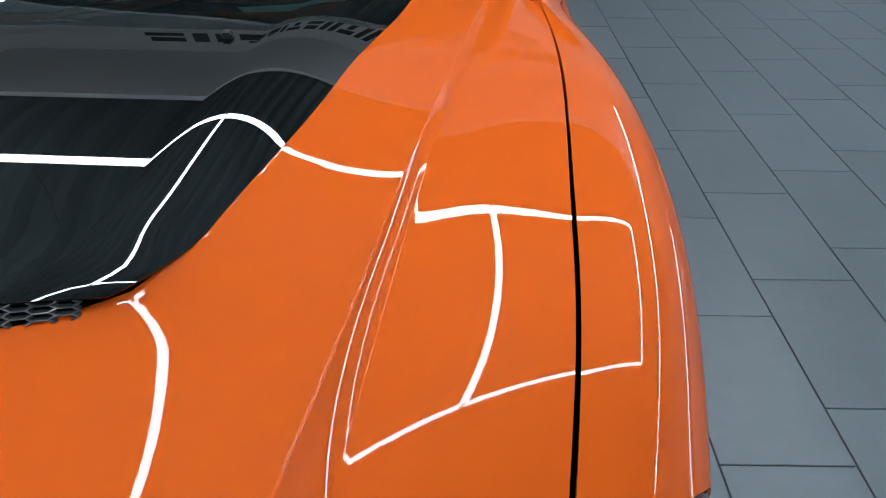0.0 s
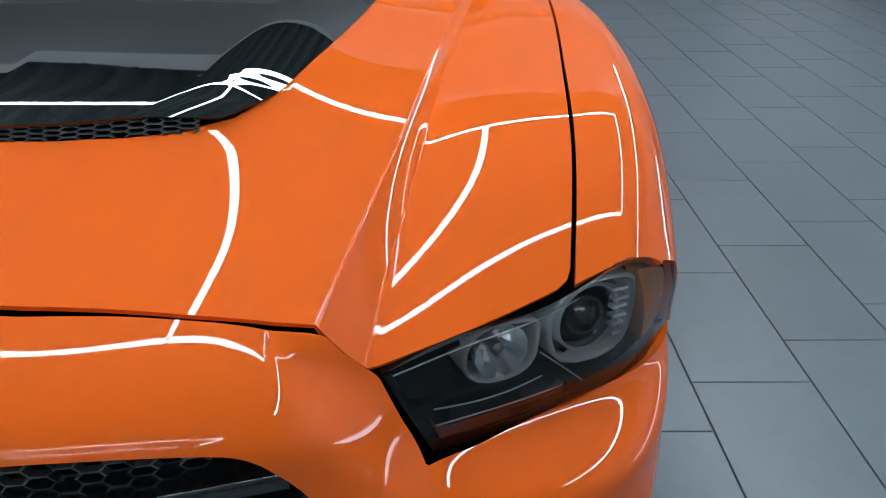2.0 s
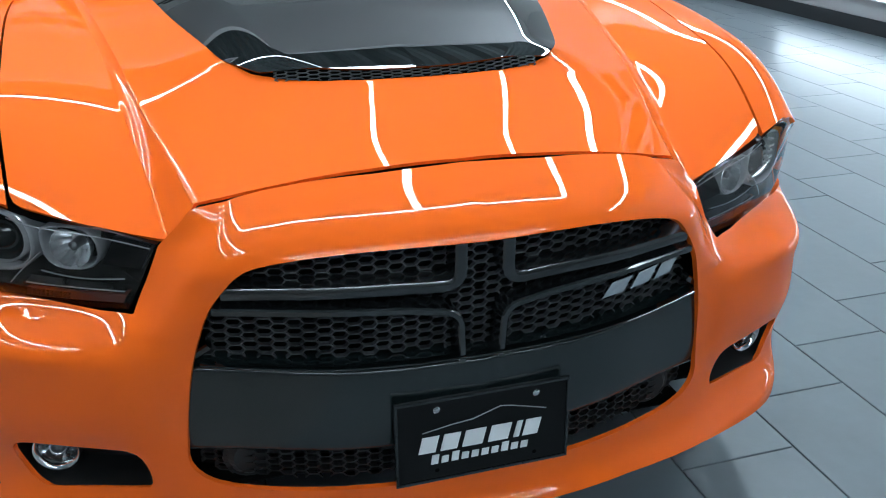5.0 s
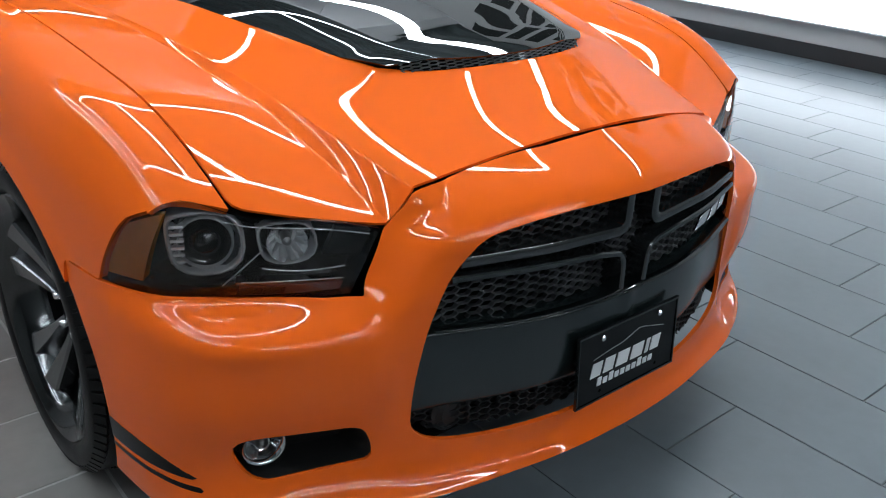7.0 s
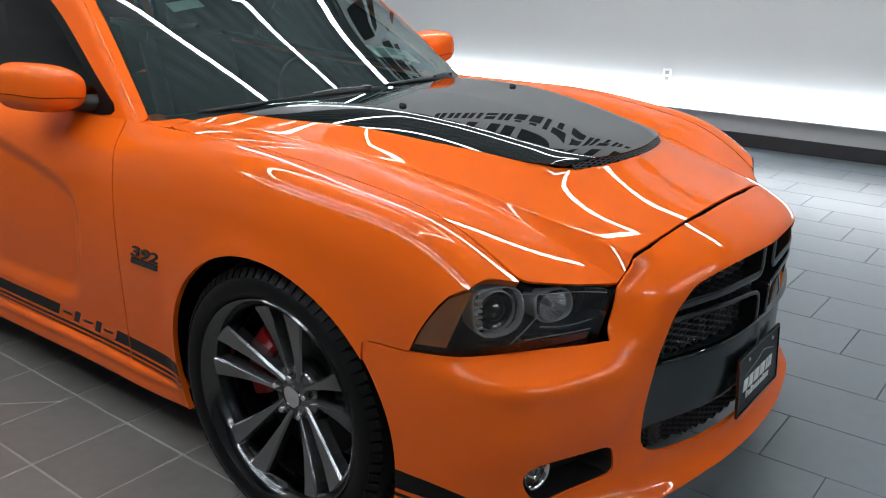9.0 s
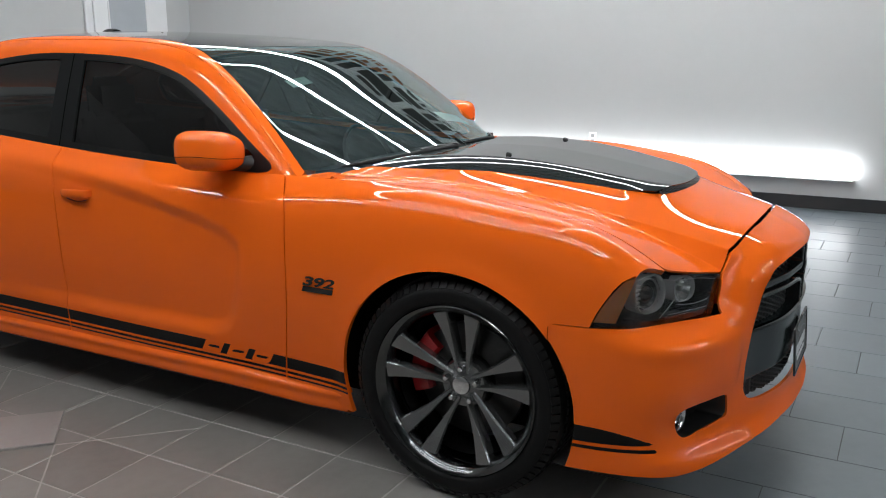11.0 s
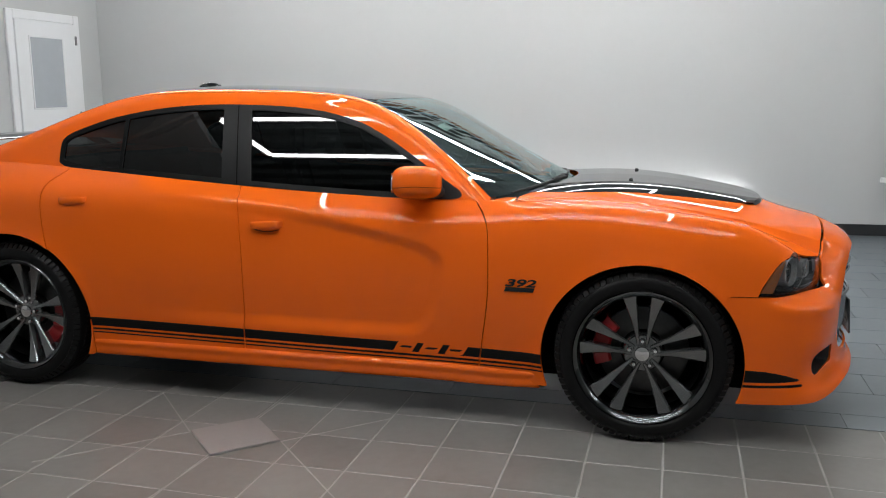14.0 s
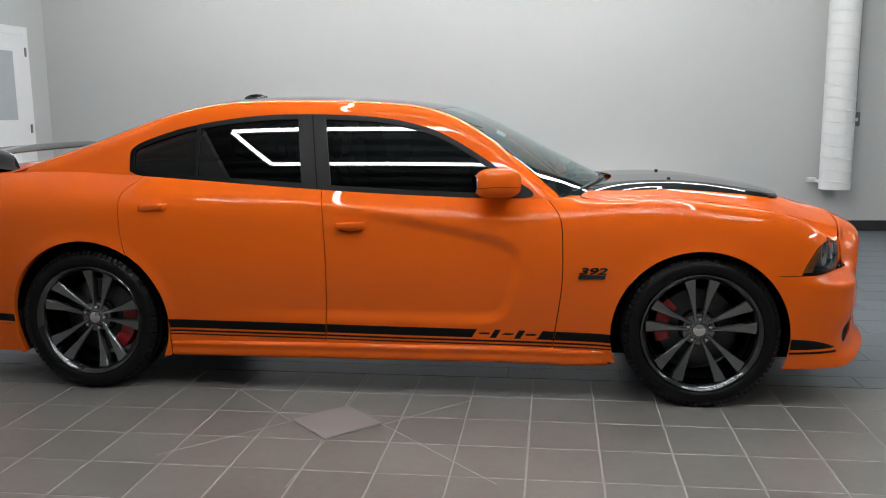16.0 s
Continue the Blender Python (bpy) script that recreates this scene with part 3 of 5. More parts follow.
scoop_mid = spline([-0.5, -0.46, -0.34, -0.156, 0.1, 0.3, 0.55], [0.951, 0.961, 0.9845, 1.016, 1.0405, 1.0388, 1.0195])


def scoop_fn(S, Y):
    we = scoop_w(Y)
    w = np.abs(S) * we
    ze = hood_z(we, Y) + 0.001 + 0.011 * step((-0.34 - Y) / 0.1)
    zc = scoop_mid(Y)
    z = ze + (zc - ze) * (1 - 0.12 * np.abs(S) - 0.88 * np.clip((np.abs(S) - 0.73) / 0.27, 0, 1.2) ** 1.6)
    return np.stack([w, Y, z], -1)


rail_z = spline([0.5, 0.69, 0.835, 0.962, 1.19, 1.32, 1.5, 1.8, 2.17, 2.41, 2.71, 3.01, 3.33, 3.7], [0.80, 0.985, 1.115, 1.218, 1.362, 1.407, 1.434, 1.447, 1.449, 1.437, 1.372, 1.264, 1.16, 1.06])
mid_z = spline([0.40, 0.627, 0.87, 1.109, 1.27, 1.6, 1.93, 2.33, 2.61, 3.0, 3.4, 3.7], [1.018, 1.133, 1.257, 1.374, 1.425, 1.468, 1.487, 1.485, 1.450, 1.345, 1.20, 1.10])


def top_fn(S, Y):
    zr = rail_z(Y)
    wr = glass_w(Y, zr)
    w = S * wr
    r = 0.010
    top = zr + r + (mid_z(Y) - zr - r) * (1 - np.abs(S) ** 2.3)
    q = np.clip((w - (wr - 0.05)) / 0.05, 0, 1)
    return np.stack([w, Y, top - r * (1 - np.sqrt(np.maximum(1 - q * q, 1e-6)))], -1)


def green_fn(Y, Z):
    return np.stack([glass_w(Y, Z), Y, Z], -1)


def hx(v):
    return np.abs(v[:, 0])


def arange(a, b, d):
    return np.linspace(a, b, max(2, int(round((b - a) / d)) + 1))


# ---- the car: panels ----
car = new("sports_sedan")
tagged(car, "glossy orange four-door sports sedan with black hood and roof panels", "car")

ARCH_F, ARCH_R = circle(0.008, 0.345, 0.412), circle(3.045, 0.358, 0.42)
G = 0.0022
side = faced(surface(side_fn, arange(-0.66, 4.05, 0.014), arange(0, 7, 0.085)), (1, 0, 0))
side_low = faced(surface(side_fn, arange(0.36, 2.70, 0.02), arange(5.2, 6.7, 0.022)), (1, 0, 0))
DOOR_FRONT = [(0.735, 1.05), (0.735, 1.0), (0.683, 0.938), (0.65, 0.80), (0.648, 0.66), (0.655, 0.54), (0.672, 0.42), (0.693, 0.262)]
DOOR_MID = [(1.84, 1.06), (1.829, 1.027), (1.806, 0.86), (1.80, 0.70), (1.801, 0.582), (1.806, 0.42), (1.813, 0.262)]
DOOR_REAR = [(2.77, 1.13), (2.775, 1.085), (2.83, 1.03), (2.845, 0.93), (2.835, 0.80), (2.80, 0.68), (2.68, 0.50), (2.63, 0.40), (2.62, 0.262)]
LAMP_BACK = [(-0.520, 0.778), (-0.499, 0.753), (-0.475, 0.715), (-0.455, 0.680), (-0.440, 0.641)]


def smooth_line(pts, n=40):
    p = np.array(pts, float)
    t = np.concatenate([[0], np.cumsum(np.linalg.norm(np.diff(p, axis=0), axis=1))])
    return spline(t, p)(np.linspace(0, t[-1], n)).tolist()


fender_area = [(-0.625, 1.2), (-0.625, 0.76), (-0.56, 0.70), (-0.556, 0.797), (-0.540, 0.790)] + LAMP_BACK + [(-0.322, 0.641), (-0.322, 0.20), (0.70, 0.20)] + smooth_line(DOOR_FRONT)[::-1] + [(0.735, 1.2)]
lamp_line = lambda v: v[:, 1] + 0.600 - (np.abs(v[:, 0]) - 0.719) * 0.42
front_door_area = smooth_line(DOOR_FRONT) + smooth_line(DOOR_MID)[::-1]
rear_door_area = smooth_line(DOOR_MID) + smooth_line(DOOR_REAR)[::-1]
quarter_area = smooth_line(DOOR_REAR) + [(2.62, 0.18), (4.1, 0.18), (4.1, 1.3), (2.75, 1.3)]
YZ, XZ = [1, 2], [0, 2]
sides = {}
for tag in (1, -1):
    def put(name, sheet, mat, parent, label="", thick=0.014):
        return sheet_part(name, sheet if tag > 0 else mirrored(sheet), mat, parent, label, thick)
    fender = put("front_fender", cut(side, within(fender_area, YZ, G), lamp_line, ARCH_F), ORANGE, car, thick=0.016)
    fd = put("front_door", cut(side, within(front_door_area, YZ, G)), ORANGE, car, thick=0.02)
    rd = put("rear_door", cut(side, within(rear_door_area, YZ, G), lambda v: np.hypot(v[:, 1] - 3.045, v[:, 2] - 0.358) - 0.424), ORANGE, car, thick=0.02)
    qp = put("quarter_panel", cut(side, within(quarter_area, YZ, G), ARCH_R), ORANGE, car, thick=0.03)
    sides[tag] = (fender, fd, rd, qp)
    # Black sheet just inside the side panels, put in as the gaps' shade.
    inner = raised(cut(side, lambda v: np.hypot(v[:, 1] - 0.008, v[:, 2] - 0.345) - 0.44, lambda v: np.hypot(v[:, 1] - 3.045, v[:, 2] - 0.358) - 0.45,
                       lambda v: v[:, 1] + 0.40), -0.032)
    put("inner_side_shade", inner, SHADOW, car, thick=0.0)

    # rocker sill
    def sill_fn(Y, S):
        base = spline([0.43, 1.3, 2.6], [0.862, 0.875, 0.887])(Y)
        prof = spline([0, 1, 2, 3, 4, 5], [[-0.03, 0.275], [-0.004, 0.264], [0.004, 0.248], [-0.002, 0.225], [-0.006, 0.192], [-0.05, 0.178]])(S)
        return np.stack([base + prof[..., 0], Y, prof[..., 1] - 0.012 * step((Y - 0.3) / 0.4) * step((1.0 - Y) / 0.6)], -1)
    put("rocker_sill", faced(surface(sill_fn, arange(0.43, 2.615, 0.04), arange(0, 5, 0.2)), (1, 0, 0)), ORANGE, car, thick=0.02)

    # stripes
    def stripe(parent, area):
        put("stripe", raised(cut(side if parent is qp else side_low, within(area, YZ), within(front_door_area if parent is fd else rear_door_area if parent is rd else fender_area if parent is fender else quarter_area, YZ, G + 0.001),
                                 ARCH_F, ARCH_R), 0.0008), DECAL, parent, "black vinyl stripe", 0.0)
    top_of = lambda y: 0.333 + (y - 0.45) * 0.0155 + 0.012
    for parent, a, b in ((fender, 0.40, 0.70), (fd, 0.64, 1.85), (rd, 1.75, 2.66)):
        for dz0, dz1 in ((-0.044, 0.0), (-0.064, -0.054), (-0.080, -0.073)):
            stripe(parent, [(a, top_of(a) + dz0), (b, top_of(b) + dz0), (b, top_of(b) + dz1), (a, top_of(a) + dz1)])
    stripe(qp, [(3.4, 0.345), (4.0, 0.35), (4.0, 0.39), (3.4, 0.385)])
    stripe(qp, [(3.4, 0.325), (4.0, 0.33), (4.0, 0.336), (3.4, 0.331)])

    # pillars and roof rail
    rail_line = [(y, float(rail_z(y))) for y in np.linspace(0.66, 3.45, 60)]
    green_area = rail_line + [(3.45, 1.0), (3.0, 1.0), (2.4, 1.0), (0.66, 0.95)]
    WINDOW = rounded([(0.742, 0.985), (0.90, 1.085), (1.055, 1.19), (1.19, 1.27), (1.314, 1.327), (1.545, 1.379), (1.918, 1.397), (2.22, 1.390), (2.545, 1.343), (2.74, 1.285), (2.865, 1.235), (2.862, 1.16),
                      (2.85, 1.085), (2.3, 1.060), (1.84, 1.027), (1.31, 0.997), (1.0, 0.985)], 2)
    green = faced(surface(green_fn, arange(0.6, 3.5, 0.012), arange(0.93, 1.46, 0.012)), (1, 0, 0))
    rolled = 1.6 * np.clip(1 - np.maximum(rail_z(green[0][:, 1]) - green[0][:, 2], 0) / 0.055, 0, 1)[:, None] ** 2 * np.array((0.0, 0.0, 1.0))
    round_n = green[1] + rolled
    framed = (green[0], round_n / np.linalg.norm(round_n, axis=1, keepdims=True), green[2])
    put("side_frame", cut(framed, within(green_area, YZ), lambda v: v[:, 2] - belt_z(v[:, 1]) + 0.004, outside(WINDOW, YZ)), ORANGE, car, thick=0.02)
    top = faced(surface(top_fn, np.concatenate([arange(0, 0.85, 0.025), arange(0.86, 1.0, 0.007)]), arange(0.38, 3.55, 0.014)), (0, 0, 1))
    rw = lambda y: glass_w(y, rail_z(y))
    band = lambda y: 0.034 + 0.036 * step((y - 1.15) / 0.35)
    put("roof_rail", cut(top, lambda v: np.abs(v[:, 0]) - rw(v[:, 1]) + band(v[:, 1]), lambda v: v[:, 1] - 0.67), ORANGE, car, thick=0.01)

    # window trim and panes
    frame_in = lambda d: (lambda v: outline_distance(v[:, YZ], WINDOW) - d)
    pillar_b = [(1.775, 0.99), (1.845, 1.42), (1.985, 1.42), (1.925, 0.99)]
    post = [(2.475, 1.0), (2.495, 1.4), (2.512, 1.4), (2.492, 1.0)]
    sail = [(0.70, 0.95), (0.93, 0.95), (0.93, 1.005), (0.88, 1.03), (0.86, 1.2), (0.70, 1.1)]
    ring = joined(cut(green, within(WINDOW, YZ), lambda v: 0.024 - outline_distance(v[:, YZ], WINDOW)),
                  cut(green, frame_in(0.024), within(pillar_b, YZ)), cut(green, frame_in(0.024), within(post, YZ)), cut(green, frame_in(0.024), within(sail, YZ)))
    put("window_trim", raised(ring, 0.002), TRIM, car, "satin black window trim", 0.012)
    seam_fn = lambda T, Z: green_fn(1.842 + (Z - 0.99) * 0.151 + T, Z)
    put("pillar_seam", raised(faced(surface(seam_fn, arange(0, 0.006, 0.002), arange(1.03, 1.392, 0.02)), (1, 0, 0)), 0.0035), SHADOW, car, "dark gap between the door frames", 0.0)
    holes = (outside(pillar_b, YZ), outside(post, YZ), outside(sail, YZ), frame_in(0.022))
    panes = raised(cut(green, *holes), -0.006)
    put("side_window", cut(panes, lambda v: 1.87 - v[:, 1]), TINTED, fd, "dark tinted glass", 0.0)
    put("side_window", cut(panes, lambda v: v[:, 1] - 1.87, lambda v: 2.49 - v[:, 1]), TINTED, rd, "dark tinted glass", 0.0)
    put("quarter_window", cut(panes, lambda v: v[:, 1] - 2.49), TINTED, rd, "dark tinted glass", 0.0)

# roof, windscreen, rear glass
HEAD_Y = 1.245
scr = cut(top, lambda v: rw(v[:, 1]) - band(v[:, 1]) - 0.003 - hx(v), lambda v: HEAD_Y + 0.04 * (hx(v) / 0.6) ** 2 - v[:, 1], lambda v: v[:, 1] - 0.405 - 0.215 * (hx(v) / 0.7) ** 2)
windscreen = sheet_part("windscreen", whole(scr), SCREEN, car, "clear windscreen glass", 0.0)
rf = cut(top, lambda v: rw(v[:, 1]) - band(v[:, 1]) - 0.002 - hx(v), lambda v: v[:, 1] - HEAD_Y - 0.005 - 0.04 * (hx(v) / 0.6) ** 2, lambda v: 2.60 - v[:, 1])
sheet_part("roof", whole(rf), BLACK, car, "gloss black roof panel", 0.01)
rg = cut(top, lambda v: rw(v[:, 1]) - 0.075 - hx(v), lambda v: v[:, 1] - 2.605, lambda v: 3.42 - v[:, 1])
sheet_part("rear_window", whole(rg), TINTED, car, "dark rear glass", 0.0)

# hood
HOOD = [(-0.1, -0.766), (0.0, -0.766), (0.15, -0.762), (0.3, -0.748), (0.39, -0.735), (0.427, -0.727), (0.458, -0.722), (0.492, -0.712), (0.6, -0.662), (0.70, -0.612)] + \
       [(float(hood_gap_w(y)), y) for y in np.linspace(-0.595, 0.50, 30)] + [(0.755, 0.545), (0.72, 0.565), (0.65, 0.563), (0.55, 0.528), (0.4, 0.462), (0.2, 0.395), (0.0, 0.375), (-0.1, 0.375)]
hood_half = faced(surface(hood_fn, np.concatenate([arange(0, 0.98, 0.02), arange(1.0, 2.0, 0.1), arange(2.03, 3, 0.04)]), arange(-0.80, 0.62, 0.012)), (0, 0, 1))
hood_cut = lambda gap: (lambda v: outline_distance(np.stack([np.abs(v[:, 0]), v[:, 1]], 1), HOOD) - gap)
SCOOP_AREA = [(-0.1, -0.512), (0.0, -0.512), (0.10, -0.507), (0.18, -0.492), (0.235, -0.472)] + [(float(scoop_w(y)), y) for y in np.linspace(-0.43, 0.55, 24)] + [(-0.1, 0.55)]
oh = cut(hood_half, hood_cut(0.0056), lambda v: -outline_distance(np.stack([np.abs(v[:, 0]), v[:, 1]], 1), SCOOP_AREA) + 0.004)
hood = sheet_part("hood", whole(oh), ORANGE, car, "orange hood with raised creases", 0.006)
sc = faced(surface(scoop_fn, arange(0, 1, 0.02), arange(-0.505, 0.53, 0.0115)), (0, 0, 1))
sc = cut(sc, lambda v: v[:, 1] + 0.500 - 0.047 * (hx(v) / 0.265) ** 2, lambda v: 0.375 + 0.135 * (hx(v) / 0.5) ** 2 - v[:, 1])
scoop = sheet_part("hood_scoop", whole(sc), BLACK, hood, "gloss black raised hood scoop", 0.004)
# Black sheet under the hood, put in as the shade in its gaps.
ih = raised(cut(hood_half, hood_cut(0.006)), -0.035)
sheet_part("inner_hood_shade", whole(ih), SHADOW, car, thick=0.0)
# orange corner between the hood, the fender and the windscreen pillar
corner_fn = lambda T, Y: np.stack([0.665 + (glass_w(Y, belt_z(Y)) + 0.006 - 0.665) * T, Y, belt_z(Y) - 0.002 + 0.006 * (1 - T)], -1)
for tag in (1, -1):
    cs = cut(faced(surface(corner_fn, arange(0, 1, 0.1), arange(0.53, 0.735, 0.012)), (0, 0, 1)), lambda v: -hood_cut(-G)(v))
    sheet_part("fender_corner", cs if tag > 0 else mirrored(cs), ORANGE, sides[tag][0], "", 0.01)

# front bumper cover
GRILLE = rounded([(-0.3, 0.768), (0.0, 0.768), (0.15, 0.769), (0.24, 0.765), (0.32, 0.754), (0.375, 0.740), (0.405, 0.705), (0.434, 0.662), (0.451, 0.61), (0.470, 0.54), (0.488, 0.40), (0.487, 0.365), (0.446, 0.334), (0.3, 0.322), (0.0, 0.318), (-0.3, 0.318)], 2)
FOG = rounded([(0.572, 0.394), (0.63, 0.397), (0.696, 0.399), (0.744, 0.398), (0.771, 0.389), (0.779, 0.370), (0.772, 0.343), (0.758, 0.314), (0.743, 0.298), (0.722, 0.294), (0.68, 0.300), (0.565, 0.309), (0.551, 0.316), (0.553, 0.352)], 2)
FACE = [(-0.2, 0.868), (0.0, 0.868), (0.2, 0.858), (0.35, 0.838), (0.430, 0.815), (0.460, 0.780), (0.494, 0.744), (0.52, 0.685), (0.545, 0.637), (0.60, 0.634), (0.75, 0.639), (0.885, 0.6425), (1.1, 0.6425), (1.1, 0.192), (0.80, 0.196), (0.65, 0.214), (0.50, 0.234), (0.3, 0.242), (-0.2, 0.244)]
front_half = faced(surface(front_fn, arange(0, 7, 0.055), np.concatenate([arange(0.15, 0.225, 0.0125), arange(0.23, 0.275, 0.005), arange(0.285, 0.54, 0.0125), arange(0.546, 0.65, 0.004), arange(0.658, 0.87, 0.008)])), (0, -1, 0))
hood_front = lambda w: np.where(w < 0.497, np.interp(w, [0.0, 0.15, 0.3, 0.39, 0.427, 0.458, 0.492], [-0.766, -0.762, -0.748, -0.735, -0.727, -0.722, -0.712]), 0.5)
face = cut(front_half, within(FACE, XZ, 0.003), lambda v: hood_front(np.abs(v[:, 0])) - 0.0055 - v[:, 1], outside(GRILLE, XZ), outside(FOG, XZ), ARCH_F)
bumper = sheet_part("front_bumper", whole(face), ORANGE, car, "orange front bumper cover", 0.010)


# ---- the car: front details ----
def front_y(w, z):
    """The depth of the bumper surface at a half-width and height."""
    ln = front_lines(np.array([z]))[0]
    ss = np.linspace(0, 7, 281)
    v = spline(np.arange(8), ln)(ss)
    return float(np.interp(abs(w), v[:, 0], v[:, 1]))


def honeycomb(poly, depth_fn, pitch=0.0235, tall=0.0165, bar=0.0023, deep=0.010):
    """A lattice of hexagonal cells inside an outline in (x, z)."""
    verts, faces, seen = [], [], set()
    p = np.asarray(poly)
    x0, z0 = p.min(0)
    x1, z1 = p.max(0)
    a = pitch / 3 * 2
    edges, mids = [], []
    for i in range(int((x1 - x0) / pitch) + 3):
        for j in range(int((z1 - z0) / tall) + 3):
            cx = x0 + i * pitch
            cz = z0 + (j + 0.5 * (i % 2)) * tall
            ring = [(cx - a, cz), (cx - a / 2, cz + tall / 2), (cx + a / 2, cz + tall / 2), (cx + a, cz), (cx + a / 2, cz - tall / 2), (cx - a / 2, cz - tall / 2)]
            for k in range(6):
                q0, q1 = ring[k], ring[(k + 1) % 6]
                key = (round(q0[0] + q1[0], 3), round(q0[1] + q1[1], 3))
                if key not in seen:
                    seen.add(key)
                    edges.append((q0, q1))
                    mids.append(((q0[0] + q1[0]) / 2, (q0[1] + q1[1]) / 2))
    ok = outline_distance(np.array(mids), p) > 0.003
    for (q0, q1), good in zip(edges, ok):
        if not good:
            continue
        d = Vector((q1[0] - q0[0], q1[1] - q0[1]))
        n = Vector((-d.y, d.x)).normalized() * bar / 2
        b = len(verts)
        for q, s in ((q0, 1), (q0, -1), (q1, -1), (q1, 1)):
            x, z = q[0] + s * n.x, q[1] + s * n.y
            y = depth_fn(x, z)
            verts += [(x, y, z), (x, y + deep, z)]
        faces += [(b, b + 2, b + 4, b + 6), (b, b + 6, b + 7, b + 1), (b + 2, b + 3, b + 5, b + 4)]
    me = bpy.data.meshes.new("honeycomb")
    me.from_pydata(verts, [], faces)
    return me


def honey_part(name, poly, depth_fn, mat, parent, label, **kw):
    me = honeycomb(poly, depth_fn, **kw)
    me.name = name
    me.materials.append(mat)
    ob = new(name, me)
    ob.parent = parent
    tagged(ob, label, kind="stuff")
    return ob


GR_W = [0, 0.1, 0.2, 0.3, 0.4, 0.5]
gr_y = spline(GR_W, [front_y(w, 0.62) for w in (0, 0.1, 0.2, 0.3, 0.4, 0.455)])
grille_depth = lambda x, z: float(gr_y(abs(x))) + 0.050
HONEY = material("grille_plastic", (0.05, 0.051, 0.052), 0.3, vary=0.15, coat=0.4)
grille = new("grille")
grille.parent = car
tagged(grille, "gloss black crosshair grille with honeycomb mesh")
both = lambda poly: [(x, z) for x, z in poly] + [(-x, z) for x, z in poly[::-1]]
honey_part("mesh", both([(0.0, 0.764), (0.2, 0.762), (0.32, 0.750), (0.372, 0.735), (0.403, 0.70), (0.432, 0.655), (0.452, 0.59), (0.462, 0.56), (0.0, 0.55)]), grille_depth, HONEY, grille, "black honeycomb mesh")
LOW = both([(0.0, 0.40), (0.474, 0.40), (0.474, 0.365), (0.44, 0.338), (0.3, 0.327), (0.0, 0.322)])
honey_part("lower_mesh", LOW, lambda x, z: front_y(x, 0.36) + 0.03, PLASTIC, grille, "black honeycomb lower mesh", pitch=0.021, tall=0.0145)


def ribbon(path, half, depth, y_fn, round_r=0.004):
    """A bar of the grille that runs along a path in (x, z) on the grille's curve."""
    bm = bmesh.new()
    P = [Vector(p) for p in path]
    prev = None
    prof = [(-half, depth), (-half, 0.003), (-half * 0.6, 0), (half * 0.6, 0), (half, 0.003), (half, depth)]
    for k, p in enumerate(P):
        d0 = (P[k] - P[max(k - 1, 0)])
        d1 = (P[min(k + 1, len(P) - 1)] - P[k])
        d = (d0.normalized() + d1.normalized()).normalized()
        n = Vector((-d.y, d.x))
        row = [bm.verts.new((p.x + n.x * o, y_fn(p.x, p.y) + dp, p.y + n.y * o)) for o, dp in prof]
        if prev:
            for i in range(len(prof) - 1):
                bm.faces.new((prev[i], prev[i + 1], row[i + 1], row[i]))
        else:
            bm.faces.new(row)
        prev = row
    bm.faces.new(prev[::-1])
    return bm


def bent(points, n=8):
    """Points with each inner corner drawn round."""
    out = [points[0]]
    for a, b, c in zip(points, points[1:], points[2:]):
        a, b, c = Vector(a), Vector(b), Vector(c)
        r = min(0.028, (a - b).length / 2, (c - b).length / 2)
        p, q = b + (a - b).normalized() * r, b + (c - b).normalized() * r
        out += [tuple((p * (1 - t) ** 2 + b * 2 * t * (1 - t) + q * t * t)) for t in np.linspace(0, 1, n)]
    return out + [points[-1]]


surf_y = lambda x, z: float(gr_y(abs(x))) + 0.004
for s in (1, -1):
    up = bent([(s * 0.040, 0.766), (s * 0.040, 0.693), (s * 0.25, 0.699), (s * 0.408, 0.697)])
    dn = bent([(s * 0.034, 0.552), (s * 0.038, 0.642), (s * 0.12, 0.657), (s * 0.25, 0.664), (s * 0.424, 0.667)])
    part("upper_bar", ribbon(up, 0.0105, 0.05, surf_y), PIANO, grille, "gloss black grille bar", 40)
    part("lower_bar", ribbon(dn, 0.0065, 0.05, surf_y), PIANO, grille, "gloss black grille bar", 40)
    part("side_blade", ribbon([(s * 0.468, 0.572), (s * 0.433, 0.60)], 0.007, 0.05, lambda x, z: front_y(x, z) + 0.01), BLACK, grille)
# black sheet behind the meshes, in place of the shade inside the grille
back = bmesh.new()
vs = [[back.verts.new((x, front_y(x, 0.5) + 0.10, z)) for x in np.linspace(-hw, hw, 15)] for hw, z in ((0.50, 0.28), (0.50, 0.60), (0.36, 0.768))]
for lower, upper in zip(vs, vs[1:]):
    for k in range(14):
        back.faces.new((lower[k], lower[k + 1], upper[k + 1], upper[k]))
part("backing", back, SHADOW, grille)
for s in (1, -1):
    part("sensor_cover", merge(turned([(0.0001, 0.0), (0.030, 0.0), (0.040, 0.01), (0.047, 0.012), (0.05, 0.03)], 24)), PLASTIC, grille, "round black sensor cover").matrix_basis = pose(s * 0.385, -0.812, 0.368, 0, 0, 90)

